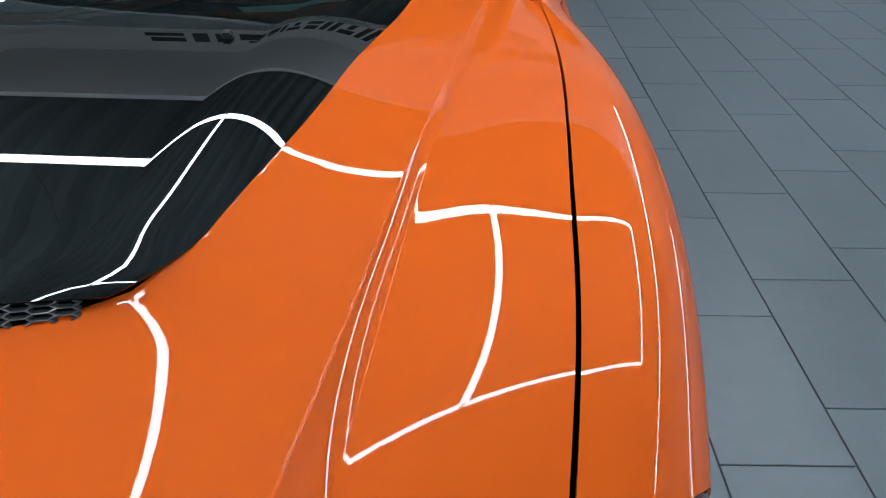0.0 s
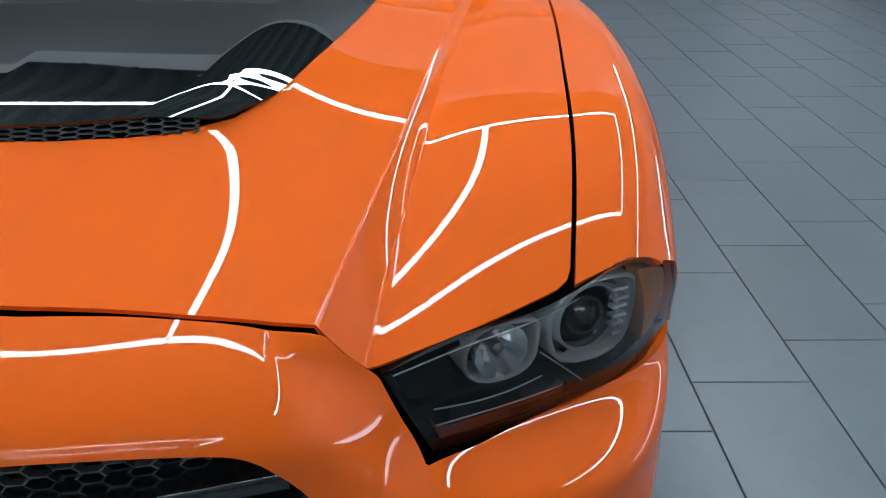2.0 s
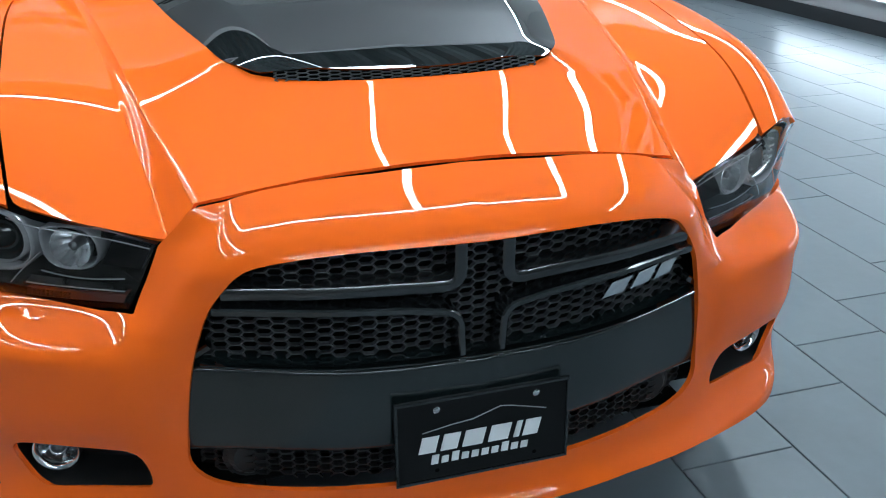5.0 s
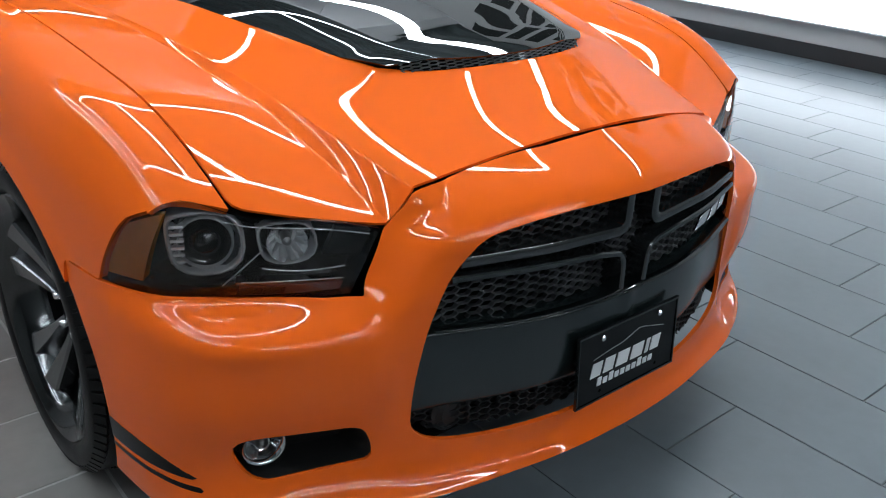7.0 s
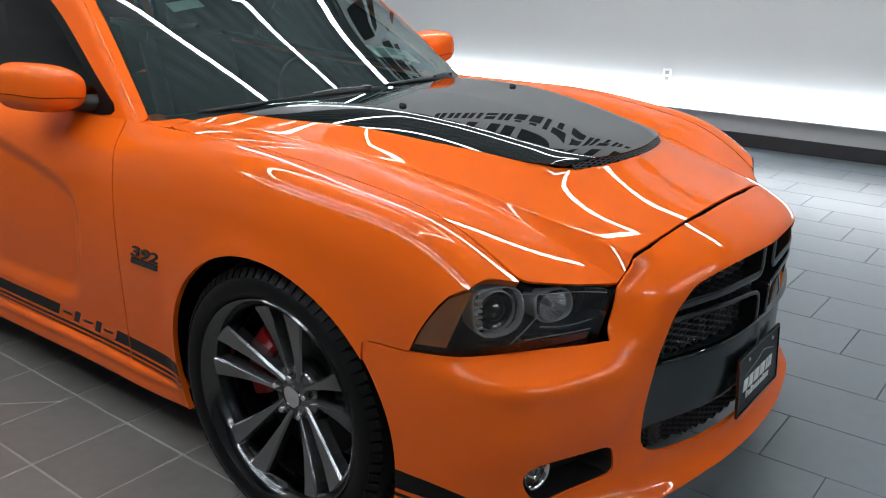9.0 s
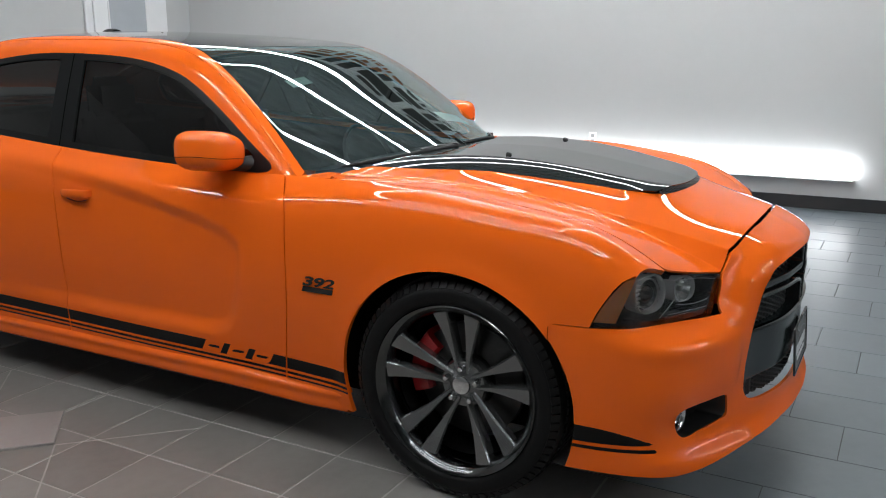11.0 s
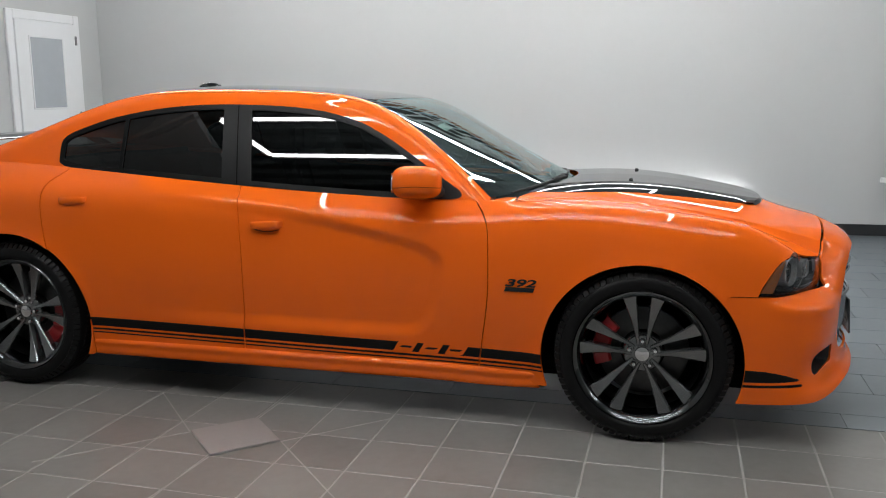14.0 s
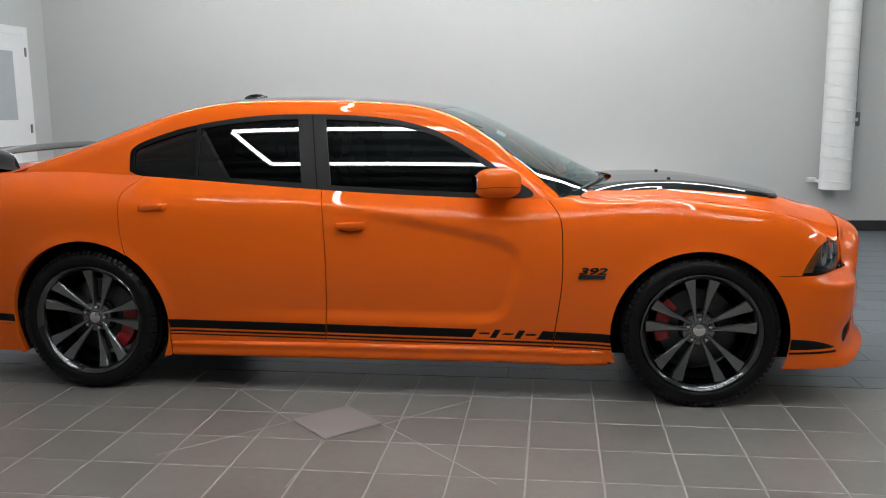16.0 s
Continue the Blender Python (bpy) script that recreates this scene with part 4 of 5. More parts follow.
# black crash bar under the grille
def bar_fn(X, V):
    w = np.abs(X)
    base = spline([0, 0.1, 0.2, 0.3, 0.4, 0.5], [front_y(q, 0.46) for q in (0, 0.1, 0.2, 0.3, 0.4, 0.478)])(w) + 0.016
    prof = spline([0, 1, 2, 3, 4, 5, 6], [[0.05, 0.382], [0.012, 0.386], [0.0, 0.405], [-0.004, 0.46], [-0.004, 0.53], [0.004, 0.550], [0.045, 0.555]])(V)
    lift = 0.012 * (w / 0.48) ** 2 * (V / 6)
    return np.stack([X, base + prof[..., 0] - 0.004 * np.exp(-(w / 0.02) ** 2), prof[..., 1] + lift], -1)


bar_sheet = faced(surface(bar_fn, arange(-0.486, 0.486, 0.009), arange(0, 6, 0.15)), (0, -1, 0))
bar = sheet_part("bumper_bar", bar_sheet, INSERT, car, "gloss black bumper insert under the grille", 0.0)
lip_fn = lambda X, V: np.stack([X, spline([0, 0.24, 0.47], [-0.906, -0.887, -0.816])(np.abs(X)) + 0.012 - 0.012 * np.sin(np.pi * V), 0.5555 + 0.010 * V + 0.010 * (np.abs(X) / 0.47) ** 2], -1)
sheet_part("bar_edge", faced(surface(lip_fn, arange(-0.450, 0.450, 0.01), arange(0, 1, 0.1)), (0, -1, 0.3)), BLACK, bar, "gloss black rounded edge", 0.0)

# plate with blocked-out print
plate = new("front_plate")
plate.parent = car
tagged(plate, "black dealer plate with white block print")
PM = pose(0.002, -0.908, 0.411, 86, 0, 0)


def on_plate(u, v, d):
    return PM @ Vector((u, v, d))


part("plate_base", prism(rounded([(-0.154, -0.077), (0.154, -0.077), (0.154, 0.077), (-0.154, 0.077)], 0).tolist(), 0.004, on_plate, 0.0015), DECAL, plate)
part("frame", merge(*[prism([(x0, z0), (x1, z0), (x1, z1), (x0, z1)], 0.007, on_plate, 0.001) for x0, z0, x1, z1 in
                      ((-0.158, -0.081, 0.158, -0.075), (-0.158, 0.075, 0.158, 0.081), (-0.158, -0.075, -0.153, 0.075), (0.153, -0.075, 0.158, 0.075))]), BLACK, plate, "thin black plate frame")
for u, v in ((-0.085, 0.06), (0.095, 0.06)):
    part("screw", turned([(0.0001, 0.009), (0.004, 0.0085), (0.0065, 0.0065), (0.0065, 0.003)], 12), CHROME, plate, "chrome screw").matrix_basis = PM @ pose(u, v, 0, 0, -90, 0)
for u, v in ((-0.085, -0.06), (0.095, -0.06)):
    part("rivet_hole", turned([(0.0001, 0.0046), (0.004, 0.0046)], 10), SHADOW, plate).matrix_basis = PM @ pose(u, v, 0, 0, -90, 0)


def slanted(u, v, w, h, lean=0.25):
    return [(u, v), (u + w, v), (u + w + lean * h, v + h), (u + lean * h, v + h)]


for k in range(6):
    wd = (0.034, 0.034, 0.042, 0.042, 0.012, 0.032)[k]
    u = (-0.118, -0.079, -0.040, 0.007, 0.054, 0.071)[k]
    part("print_block", prism(slanted(u, -0.022, wd * 0.88, 0.031), 0.0055, on_plate), WHITEMARK, plate, "white print block")
for k in range(10):
    part("print_block", prism(slanted(-0.096 + 0.0182 * k, -0.046, 0.0125, 0.018 if k in (0, 2, 7) else 0.013, 0.15), 0.0055, on_plate), WHITEMARK, plate, "white print block")
line = [(-0.11, 0.018), (-0.06, 0.026), (-0.02, 0.030), (0.03, 0.046), (0.05, 0.043), (0.115, 0.026)]
part("print_line", merge(*[prism([(a[0], a[1] - 0.0008), (b[0], b[1] - 0.0008), (b[0], b[1] + 0.0008), (a[0], a[1] + 0.0008)], 0.0052, on_plate) for a, b in zip(line, line[1:])]), GREYMARK, plate, "thin grey print line")

# grille badge: three slanted silver blocks
badge = new("grille_badge")
badge.parent = grille
for k, (x, w) in enumerate(((0.222, 0.058), (0.282, 0.056), (0.338, 0.05))):
    th = [(x, 0.620 + 0.07 * (x - 0.225)), (x + w * 0.8, 0.620 + 0.07 * (x + w - 0.225)), (x + w * 1.12, 0.648 + 0.07 * (x + w - 0.225)), (x + w * 0.32, 0.648 + 0.07 * (x - 0.225))]
    part("badge_block", prism(th, 0.006, lambda u, v, d: Vector((u, float(gr_y(u)) + 0.014 - d, v)), 0.001), CHROME, badge, "satin silver badge block")

# fog lamps in their pockets
for s in (1, -1):
    fog = new("fog_lamp")
    fog.parent = car
    tagged(fog, "round fog lamp in a black bumper pocket")
    pock = bmesh.new()
    pts = FOG
    rows = []
    for depth, sc_ in ((0.004, 1.03), (0.09, 0.92)):
        rows.append([pock.verts.new((s * (0.665 + (x - 0.665) * sc_), front_y(x, z) + depth, 0.345 + (z - 0.345) * sc_)) for x, z in pts])
    n = len(pts)
    for k in range(n):
        pock.faces.new((rows[0][k], rows[0][(k + 1) % n], rows[1][(k + 1) % n], rows[1][k]))
    pock.faces.new(rows[1])
    part("pocket", pock, PLASTIC, fog, "black plastic pocket", 40)
    M = pose(s * 0.712, -0.662, 0.346, 0, 0, -90 + s * 12) @ Matrix.Diagonal((0.87, 0.87, 0.87, 1))
    part("bezel", turned([(0.047, -0.05), (0.049, 0.0), (0.046, 0.006), (0.040, 0.004), (0.036, -0.012)], 32), CHROME, fog, "chrome ring", 60).matrix_basis = M
    part("reflector", turned([(0.0001, -0.032), (0.02, -0.028), (0.036, -0.012)], 32), CHROME, fog, "", 60).matrix_basis = M
    part("bulb_cover", turned([(0.0001, 0.0), (0.012, -0.003), (0.015, -0.012), (0.015, -0.03)], 20), STEEL, fog, "", 60).matrix_basis = M
    part("lens", turned([(0.0001, 0.001), (0.02, 0.0), (0.040, -0.004)], 32), LENS, fog, "clear glass lens", 60).matrix_basis = M

# headlamps
def side_w(y, z):
    """The half-width of the body side at a length and height."""
    k = np.argmin((side[0][:, 1] - y) ** 2 + (side[0][:, 2] - z) ** 2)
    return float(side[0][k, 0])


def side_z(y, w):
    """The height of the fender's upper surface at a length and half-width."""
    V = side[0][side[0][:, 2] > 0.70]
    return float(V[np.argmin((V[:, 1] - y) ** 2 + (V[:, 0] - w) ** 2), 2])


back_edge = [(side_w(y - 0.003, z) - 0.002, y - 0.003, z) for y, z in ((-0.440, 0.645), (-0.475, 0.715), (-0.520, 0.777))]
low_edge = spline([0, 0.5, 0.85, 1], [(0.551, -0.708, 0.6285), (0.725, -0.615, 0.6255), (0.842, -0.512, 0.635), back_edge[0]])
top_edge = spline([0, 0.35, 0.66, 0.84, 1], [(0.494, -0.716, 0.741), (0.61, -0.661, 0.765), (0.722, -0.602, 0.783), (0.795, -0.571, side_z(-0.567, 0.795) - 0.003), back_edge[2]])
bow = np.array(back_edge[1]) - (np.array(back_edge[0]) + np.array(back_edge[2])) / 2


def lamp_fn(U, V):
    lo, hi = low_edge(U), top_edge(U)
    p = lo + (hi - lo) * V[..., None]
    bulge = 0.014 * np.sin(np.pi * np.clip(U, 0, 1)) ** 0.8 * np.sin(np.pi * np.clip(V, 0, 1)) 
    wrap = np.clip(U, 0, 1) ** 5 * np.sin(np.pi * np.clip(V, 0, 1))
    corner = 0.007 * np.sin(np.pi * np.clip(U, 0, 1)) * np.clip(U, 0, 1) * np.sin(np.pi * np.clip(V, 0, 1))
    return p + bulge[..., None] * np.array((0.45, -0.85, 0.2)) + wrap[..., None] * bow + corner[..., None] * np.array((0.9, -0.4, 0.0))


lamp = faced(surface(lamp_fn, arange(0.0, 1, 0.03), arange(0.0, 1, 0.05)), (0.4, -1, 0))
for s in (1, -1):
    def turn_side(sheet):
        return sheet if s > 0 else mirrored(sheet)

    def sided(bm):
        if s < 0:
            bmesh.ops.scale(bm, vec=(-1, 1, 1), verts=bm.verts)
        return bm
    hl = new("headlamp")
    hl.parent = car
    tagged(hl, "clear headlamp with projector, dark housing and amber marker")
    sheet_part("lens", turn_side(lamp), LENS, hl, "clear polycarbonate lens", 0.0)
    bm = bmesh.new()
    us = np.linspace(0, 1, 24)
    ring = [lamp_fn(np.array(u), np.array(v)) for u, v in [(u, 0.0) for u in us] + [(1.0, v) for v in np.linspace(0, 1, 8)[1:]] + [(u, 1.0) for u in us[::-1][1:]] + [(0.0, v) for v in np.linspace(1, 0, 8)[1:-1]]]
    c = np.array((0.70, -0.60, 0.715))
    r0 = [bm.verts.new(p + np.array((0.0, 0.002, 0))) for p in ring]
    r1 = [bm.verts.new(c + (p - c) * np.array((0.985, 1, 0.94)) + np.array((-0.03, 0.075, 0))) for p in ring]
    n = len(ring)
    for k in range(n):
        bm.faces.new((r0[k], r0[(k + 1) % n], r1[(k + 1) % n], r1[k]))
    mid = bm.verts.new(c + np.array((-0.03, 0.09, 0)))
    for k in range(n):
        bm.faces.new((r1[k], r1[(k + 1) % n], mid))
    part("housing", sided(bm), LAMPDARK, hl, "dark headlamp housing", 50)

    def square_ring(hw, hh, wide, deep, bev=0.35):
        o = rounded([(-hw, -hh * 0.9), (hw * 0.8, -hh), (hw, hh * 0.7), (hw * 0.7, hh), (-hw * 0.9, hh)], 2)
        i_ = o * (1 - wide / hw)
        bm = bmesh.new()
        rows = [[bm.verts.new((x, y, d)) for x, y in q] for q, d in ((o, -deep), (o, -0.007), (o * 0.99, -0.0025), ((o + i_) / 2, 0), (i_ * 1.01, -0.003), (i_, -0.007), (i_ * 0.985, -0.014), (i_ * 0.97, -deep))]
        for a, b in zip(rows, rows[1:]):
            for k in range(len(o)):
                bm.faces.new((a[k], a[(k + 1) % len(o)], b[(k + 1) % len(o)], b[k]))
        return bm
    F1 = pose(0.752, -0.572, 0.722, 88, 0, 26)
    F2 = pose(0.634, -0.640, 0.719, 88, 0, 24)
    bm = square_ring(0.069, 0.060, 0.008, 0.05)
    bm.transform(F1)
    part("projector_bezel", sided(bm), LAMPCHROME, hl, "chrome squared bezel", 50)
    for k in range(6):
        bm = box(0.034, -0.034 + 0.0125 * k, -0.03, 0.058, -0.028 + 0.0125 * k, -0.006 - 0.002 * (k % 2), bevel=0.0015)
        bm.transform(F1)
        part("bezel_rib", sided(bm), LAMPCHROME, hl, "chrome bezel rib")
    bm = turned([(0.064, -0.02), (0.058, -0.012), (0.051, -0.026)], 9)
    bm.transform(F1 @ pose(0, 0, -0.004, 0, -90, 0))
    part("projector_bowl", sided(bm), DARKCHROME, hl, "faceted chrome bowl")
    bm = turned([(0.048, -0.03), (0.0475, -0.003), (0.0455, 0.0), (0.0435, -0.003), (0.043, -0.012)], 40)
    bm.transform(F1 @ pose(0, 0, -0.008, 0, -90, 0))
    part("projector_ring", sided(bm), LAMPCHROME, hl, "chrome projector ring", 50)
    bm = turned([(0.0001, 0.004), (0.016, 0.0), (0.026, -0.008), (0.031, -0.016), (0.033, -0.012), (0.043, -0.010), (0.044, -0.02)], 40)
    bm.transform(F1 @ pose(0, 0, -0.006, 0, -90, 0))
    part("projector_lens", sided(bm), BLACK, hl, "dark glass projector lens", 60)
    bm = square_ring(0.054, 0.040, 0.0055, 0.05)
    bm.transform(F2)
    part("beam_bezel", sided(bm), LAMPCHROME, hl, "chrome squared bezel", 50)
    bm = turned([(0.0001, -0.05), (0.018, -0.045), (0.032, -0.025), (0.036, -0.005)], 14)
    bm.transform(F2 @ pose(0, 0, 0, 0, -90, 0))
    part("beam_bowl", sided(bm), BOWL, hl, "chrome reflector bowl", 12)
    bm = turned([(0.0001, -0.01), (0.008, -0.014), (0.01, -0.045)], 14)
    bm.transform(F2 @ pose(0, 0, 0, 0, -90, 0))
    part("bulb_shield", sided(bm), STEEL, hl, "", 50)
    for u0, u1, v0, v1, mat, lab, nm in ((0.86, 0.985, 0.07, 0.82, AMBER, "amber side marker", "side_marker"), (0.05, 0.50, 0.02, 0.145, REDLENS, "reddish ribbed reflector strip", "reflector_strip"),
                                         (0.03, 0.20, 0.55, 0.92, TRIM, "dark grey inner shelf", "inner_shelf"), (0.06, 0.52, 0.165, 0.20, DARKCHROME, "grey metallic inner ledge", "inner_ledge"),
                                         (0.30, 0.84, 0.03, 0.12, LAMPDARK, "", "lower_rim")):
        sh = faced(surface(lambda U, V: lamp_fn(U, V) + np.array((-0.008, 0.016, 0.0)), arange(u0, u1, 0.02), arange(v0, v1, 0.02)), (0.4, -1, 0))
        sheet_part(nm, turn_side(sh), mat, hl, lab, 0.02)

    # Bright tubes stand in for highlight lines along the lens's edge and ribs.
    for way in ([(u, 0.87 + 0.02 * u) for u in np.linspace(0.03, 0.66, 14)], [(u, 0.40 - 0.05 * math.sin(math.pi * (u - 0.08) / 0.36)) for u in np.linspace(0.08, 0.44, 12)],
                [(0.47 + 0.02 * k, 0.62 - 0.09 * k) for k in range(6)], [(u, 0.215) for u in np.linspace(0.06, 0.50, 10)]):
        pts = [lamp_fn(np.array(u), np.array(v)) + np.array((-0.006, 0.012, 0.0)) for u, v in way]
        part("highlight_line", sided(tube_along(pts, 0.0011, 6)), LAMPCHROME, hl, "thin bright line set in for a lens highlight", 60)

# ---- scoop mesh, washer nozzles, cowl and wipers ----
mesh_verts = honeycomb([(-0.266, 0), (0.266, 0), (0.266, 0.04), (-0.266, 0.04)], lambda x, z: 0.0, pitch=0.019, tall=0.0125, bar=0.0024, deep=0.006)


def scoop_front(x):
    """The foot of the scoop mesh and the underside of the scoop's lip at x."""
    w = abs(x)
    y0 = -0.511 + 0.048 * (w / 0.265) ** 2
    y1 = -0.498 + 0.047 * (w / 0.265) ** 2
    lip = float(scoop_fn(np.array([[min(0.985, w / float(scoop_w(y1)))]]), np.array([[y1]]))[0, 0, 2]) - 0.002
    return y0, float(hood_z(w, y0)) + 0.001, y1, lip


for v in mesh_verts.vertices:
    x, d, q = v.co
    y0, z0, y1, z1 = scoop_front(x)
    t = min(1, max(0, q / 0.04))
    v.co = (x, y0 + (y1 - y0) * t + d, z0 + max(0.004, z1 - z0) * t)
mesh_verts.materials.append(HONEY)
sm = new("scoop_mesh", mesh_verts)
sm.parent = hood
tagged(sm, "black honeycomb scoop mesh", kind="stuff")
bm = bmesh.new()
rows = []
for k in range(2):
    row = []
    for x in np.linspace(-0.266, 0.266, 25):
        y0, z0, y1, z1 = scoop_front(x)
        row.append(bm.verts.new((x, y0 + 0.012, z0 - 0.004) if k == 0 else (x, y1 + 0.03, z1 + 0.004)))
    rows.append(row)
for k in range(24):
    bm.faces.new((rows[0][k], rows[0][k + 1], rows[1][k + 1], rows[1][k]))
part("scoop_back", bm, SHADOW, hood)
for s in (1, -1):
    bm = box(-0.008, -0.010, -0.004, 0.008, 0.009, 0.009, bevel=0.003, segments=2)
    z = float(scoop_fn(np.array([[0.285 / float(scoop_w(0.095))]]), np.array([[0.095]]))[0, 0, 2])
    bm.transform(pose(s * 0.285, 0.095, z, 8, 0, 0))
    part("washer_nozzle", bm, PLASTIC, hood, "black washer nozzle", 40)


def cowl_fn(W, V):
    w = np.abs(W)
    y0 = 0.350 + 0.19 * (w / 0.7) ** 2
    y1 = 0.430 + 0.22 * (w / 0.7) ** 2
    z0 = hood_z(np.minimum(w, 0.7), y0) - 0.018
    y = y0 + (y1 - y0) * V
    wr = glass_w(y1, rail_z(y1))
    z1 = rail_z(y1) + 0.010 + (mid_z(y1) - rail_z(y1) - 0.010) * (1 - np.clip(w / wr, 0, 1) ** 2.3) - 0.004
    return np.stack([W, y, z0 + (z1 - z0) * V - 0.02 * np.sin(np.pi * V)], -1)


sheet_part("cowl", faced(surface(cowl_fn, arange(-0.70, 0.70, 0.025), arange(0, 1, 0.1)), (0, 0, 1)), PLASTIC, car, "black plastic windscreen cowl", 0.01)


def screen_at(w, y, up=0.0):
    p = top_fn(np.array([[abs(w) / float(glass_w(y, rail_z(y)))]]), np.array([[y]]))[0, 0]
    return Vector((w, p[1] - up * 0.5, p[2] + up * 0.87))


for x0, x1 in ((-0.62, -0.02), (0.02, 0.60)):
    wp = new("wiper")
    wp.parent = car
    tagged(wp, "black windscreen wiper")
    pts = [screen_at(x0 + (x1 - x0) * t, 0.420 + 0.185 * ((x0 + (x1 - x0) * t) / 0.65) ** 2 + 0.012 * (1 - t), 0.004) for t in np.linspace(0, 1, 10)]
    part("blade", tube_along(pts, [0.003] + [0.0065] * 8 + [0.003], 6), PLASTIC, wp, "", 50)
    a = screen_at(x1 - 0.05, 0.430 + 0.165 * (x1 / 0.65) ** 2, -0.004)
    part("arm", tube_along([a, (a + pts[5]) / 2 + Vector((0, 0, 0.008)), pts[5] + Vector((0, 0, 0.006))], [0.013, 0.009, 0.006], 8), PLASTIC, wp, "", 50)
    part("pivot", tube_along([a - Vector((0, 0, 0.03)), a + Vector((0, 0, 0.015))], 0.017, 12), PLASTIC, wp, "", 50)

# ---- wheels ----
wheel = new("wheel")
tagged(wheel, "dark chrome twin-spoke wheel with a black tyre")
R_T, HALF = 0.363, 0.118
prof = [(0.268, -HALF + 0.004), (0.278, -HALF), (0.30, -HALF - 0.006), (0.33, -HALF + 0.002), (0.350, -HALF + 0.018), (0.360, -HALF + 0.035), (R_T, -0.05), (R_T, 0.05), (0.360, HALF - 0.035),
        (0.350, HALF - 0.018), (0.335, HALF + 0.002), (0.318, HALF + 0.006), (0.298, HALF + 0.005), (0.290, HALF + 0.001), (0.284, HALF - 0.006), (0.272, HALF - 0.014)]
part("tyre", turned(prof, 96), RUBBER, wheel, "black low-profile tyre", 50)
tread = bmesh.new()
for k in range(84):
    a = 2 * math.pi * k / 84
    for x0, x1, tilt, r0 in ((-0.113, -0.064, 0.20, 0.353), (-0.058, -0.004, -0.25, 0.3605), (0.004, 0.058, 0.25, 0.3605), (0.064, 0.113, -0.20, 0.353)):
        b = box(x0, -0.0105, 0, x1, 0.0105, 0.0075 if abs(x0 + x1) < 0.1 else 0.009)
        b.transform(Matrix.Rotation(a, 4, "X") @ Matrix.Translation((0, 0, r0)) @ pose(0, 0, 0, 0, 22 * (1 if x0 + x1 > 0 else -1) if abs(x0 + x1) > 0.1 else 0, tilt * 40))
        me = bpy.data.meshes.new("t")
        b.to_mesh(me)
        b.free()
        tread.from_mesh(me)
        bpy.data.meshes.remove(me)
for k in range(78):
    b = box(-0.014, -0.0105, -0.006, 0.014, 0.0105, 0.0055)
    b.transform(Matrix.Rotation(2 * math.pi * k / 78, 4, "X") @ Matrix.Translation((0.1075, 0, 0.3455)) @ pose(0, 0, 0, 0, 50, 0))
    me = bpy.data.meshes.new("t")
    b.to_mesh(me)
    b.free()
    tread.from_mesh(me)
    bpy.data.meshes.remove(me)
tagged(part("tread", tread, RUBBER, wheel, "black tread blocks"), kind="stuff")
part("rim", turned([(0.272, HALF - 0.02), (0.282, HALF - 0.010), (0.285, HALF - 0.003), (0.281, HALF + 0.001), (0.274, HALF - 0.003), (0.262, HALF - 0.016), (0.252, HALF - 0.03), (0.245, 0.02), (0.238, -0.08), (0.262, -HALF)], 96), RIM, wheel, "", 50)
FACE_X = lambda r: 0.040 + 0.056 * (r / 0.265) ** 1.6


def spoke(sign):
    """One of a pair of spokes that point up, broad at the rim and slim at the hub."""
    rs = np.array([0.045, 0.075, 0.11, 0.15, 0.19, 0.23, 0.272])
    inner = spline([0.045, 0.11, 0.19, 0.266], [0.010, 0.017, 0.023, 0.029])(rs)
    outer = spline([0.045, 0.075, 0.12, 0.19, 0.266], [0.026, 0.031, 0.042, 0.064, 0.093])(rs)
    bm = bmesh.new()
    rows = []
    for r, a, b in zip(rs, inner, outer):
        x = FACE_X(r)
        m = (a + b) / 2
        z = math.sqrt(max(r * r - m * m, 1e-6))
        prof = [(a, x - 0.045), (a, x - 0.006), (a + 0.004, x), (b - 0.005, x - 0.002), (b, x - 0.008), (b - 0.006, x - 0.045)]
        rows.append([bm.verts.new((px, -sign * t, z)) for t, px in prof])
    for p, q in zip(rows, rows[1:]):
        for i in range(len(p)):
            j = (i + 1) % len(p)
            bm.faces.new((p[i], p[j], q[j], q[i]))
    bm.faces.new(rows[0])
    bm.faces.new(rows[-1][::-1])
    return bm


sp = {}
for sign in (1, -1):
    o = part("spoke", spoke(sign), WHEEL, wheel, "", 35)
    sp[sign] = o
    for k in range(1, 5):
        c = new("spoke", o.data)
        c.parent = wheel
        c.rotation_euler = (2 * math.pi * k / 5, 0, 0)
part("hub", turned([(0.0001, 0.046), (0.030, 0.046), (0.036, 0.044), (0.044, 0.038), (0.075, 0.034), (0.082, 0.026), (0.085, -0.02)], 40), WHEEL, wheel, "", 40)
part("centre_cap", turned([(0.0001, 0.056), (0.020, 0.055), (0.029, 0.052), (0.032, 0.046), (0.032, 0.03)], 32), CHROME, wheel, "brushed silver centre cap", 40)
nut = turned([(0.0001, 0.062), (0.007, 0.061), (0.010, 0.056), (0.0105, 0.034)], 12)
nut_ob = None
for k in range(5):
    a = 2 * math.pi * (k + 0.0) / 5
    if not nut_ob:
        nut_ob = part("lug_nut", nut, CHROME, wheel, "chrome lug nut", 40)
        ob = nut_ob
    else:
        ob = new("lug_nut", nut_ob.data)
        ob.parent = wheel
    ob.location = (0, 0.056 * math.sin(-a), 0.056 * math.cos(a))
part("brake_disc", turned([(0.09, -0.015), (0.185, -0.015), (0.190, -0.018), (0.190, -0.046), (0.09, -0.046)], 64), DISC, wheel, "grey steel brake disc", 40)
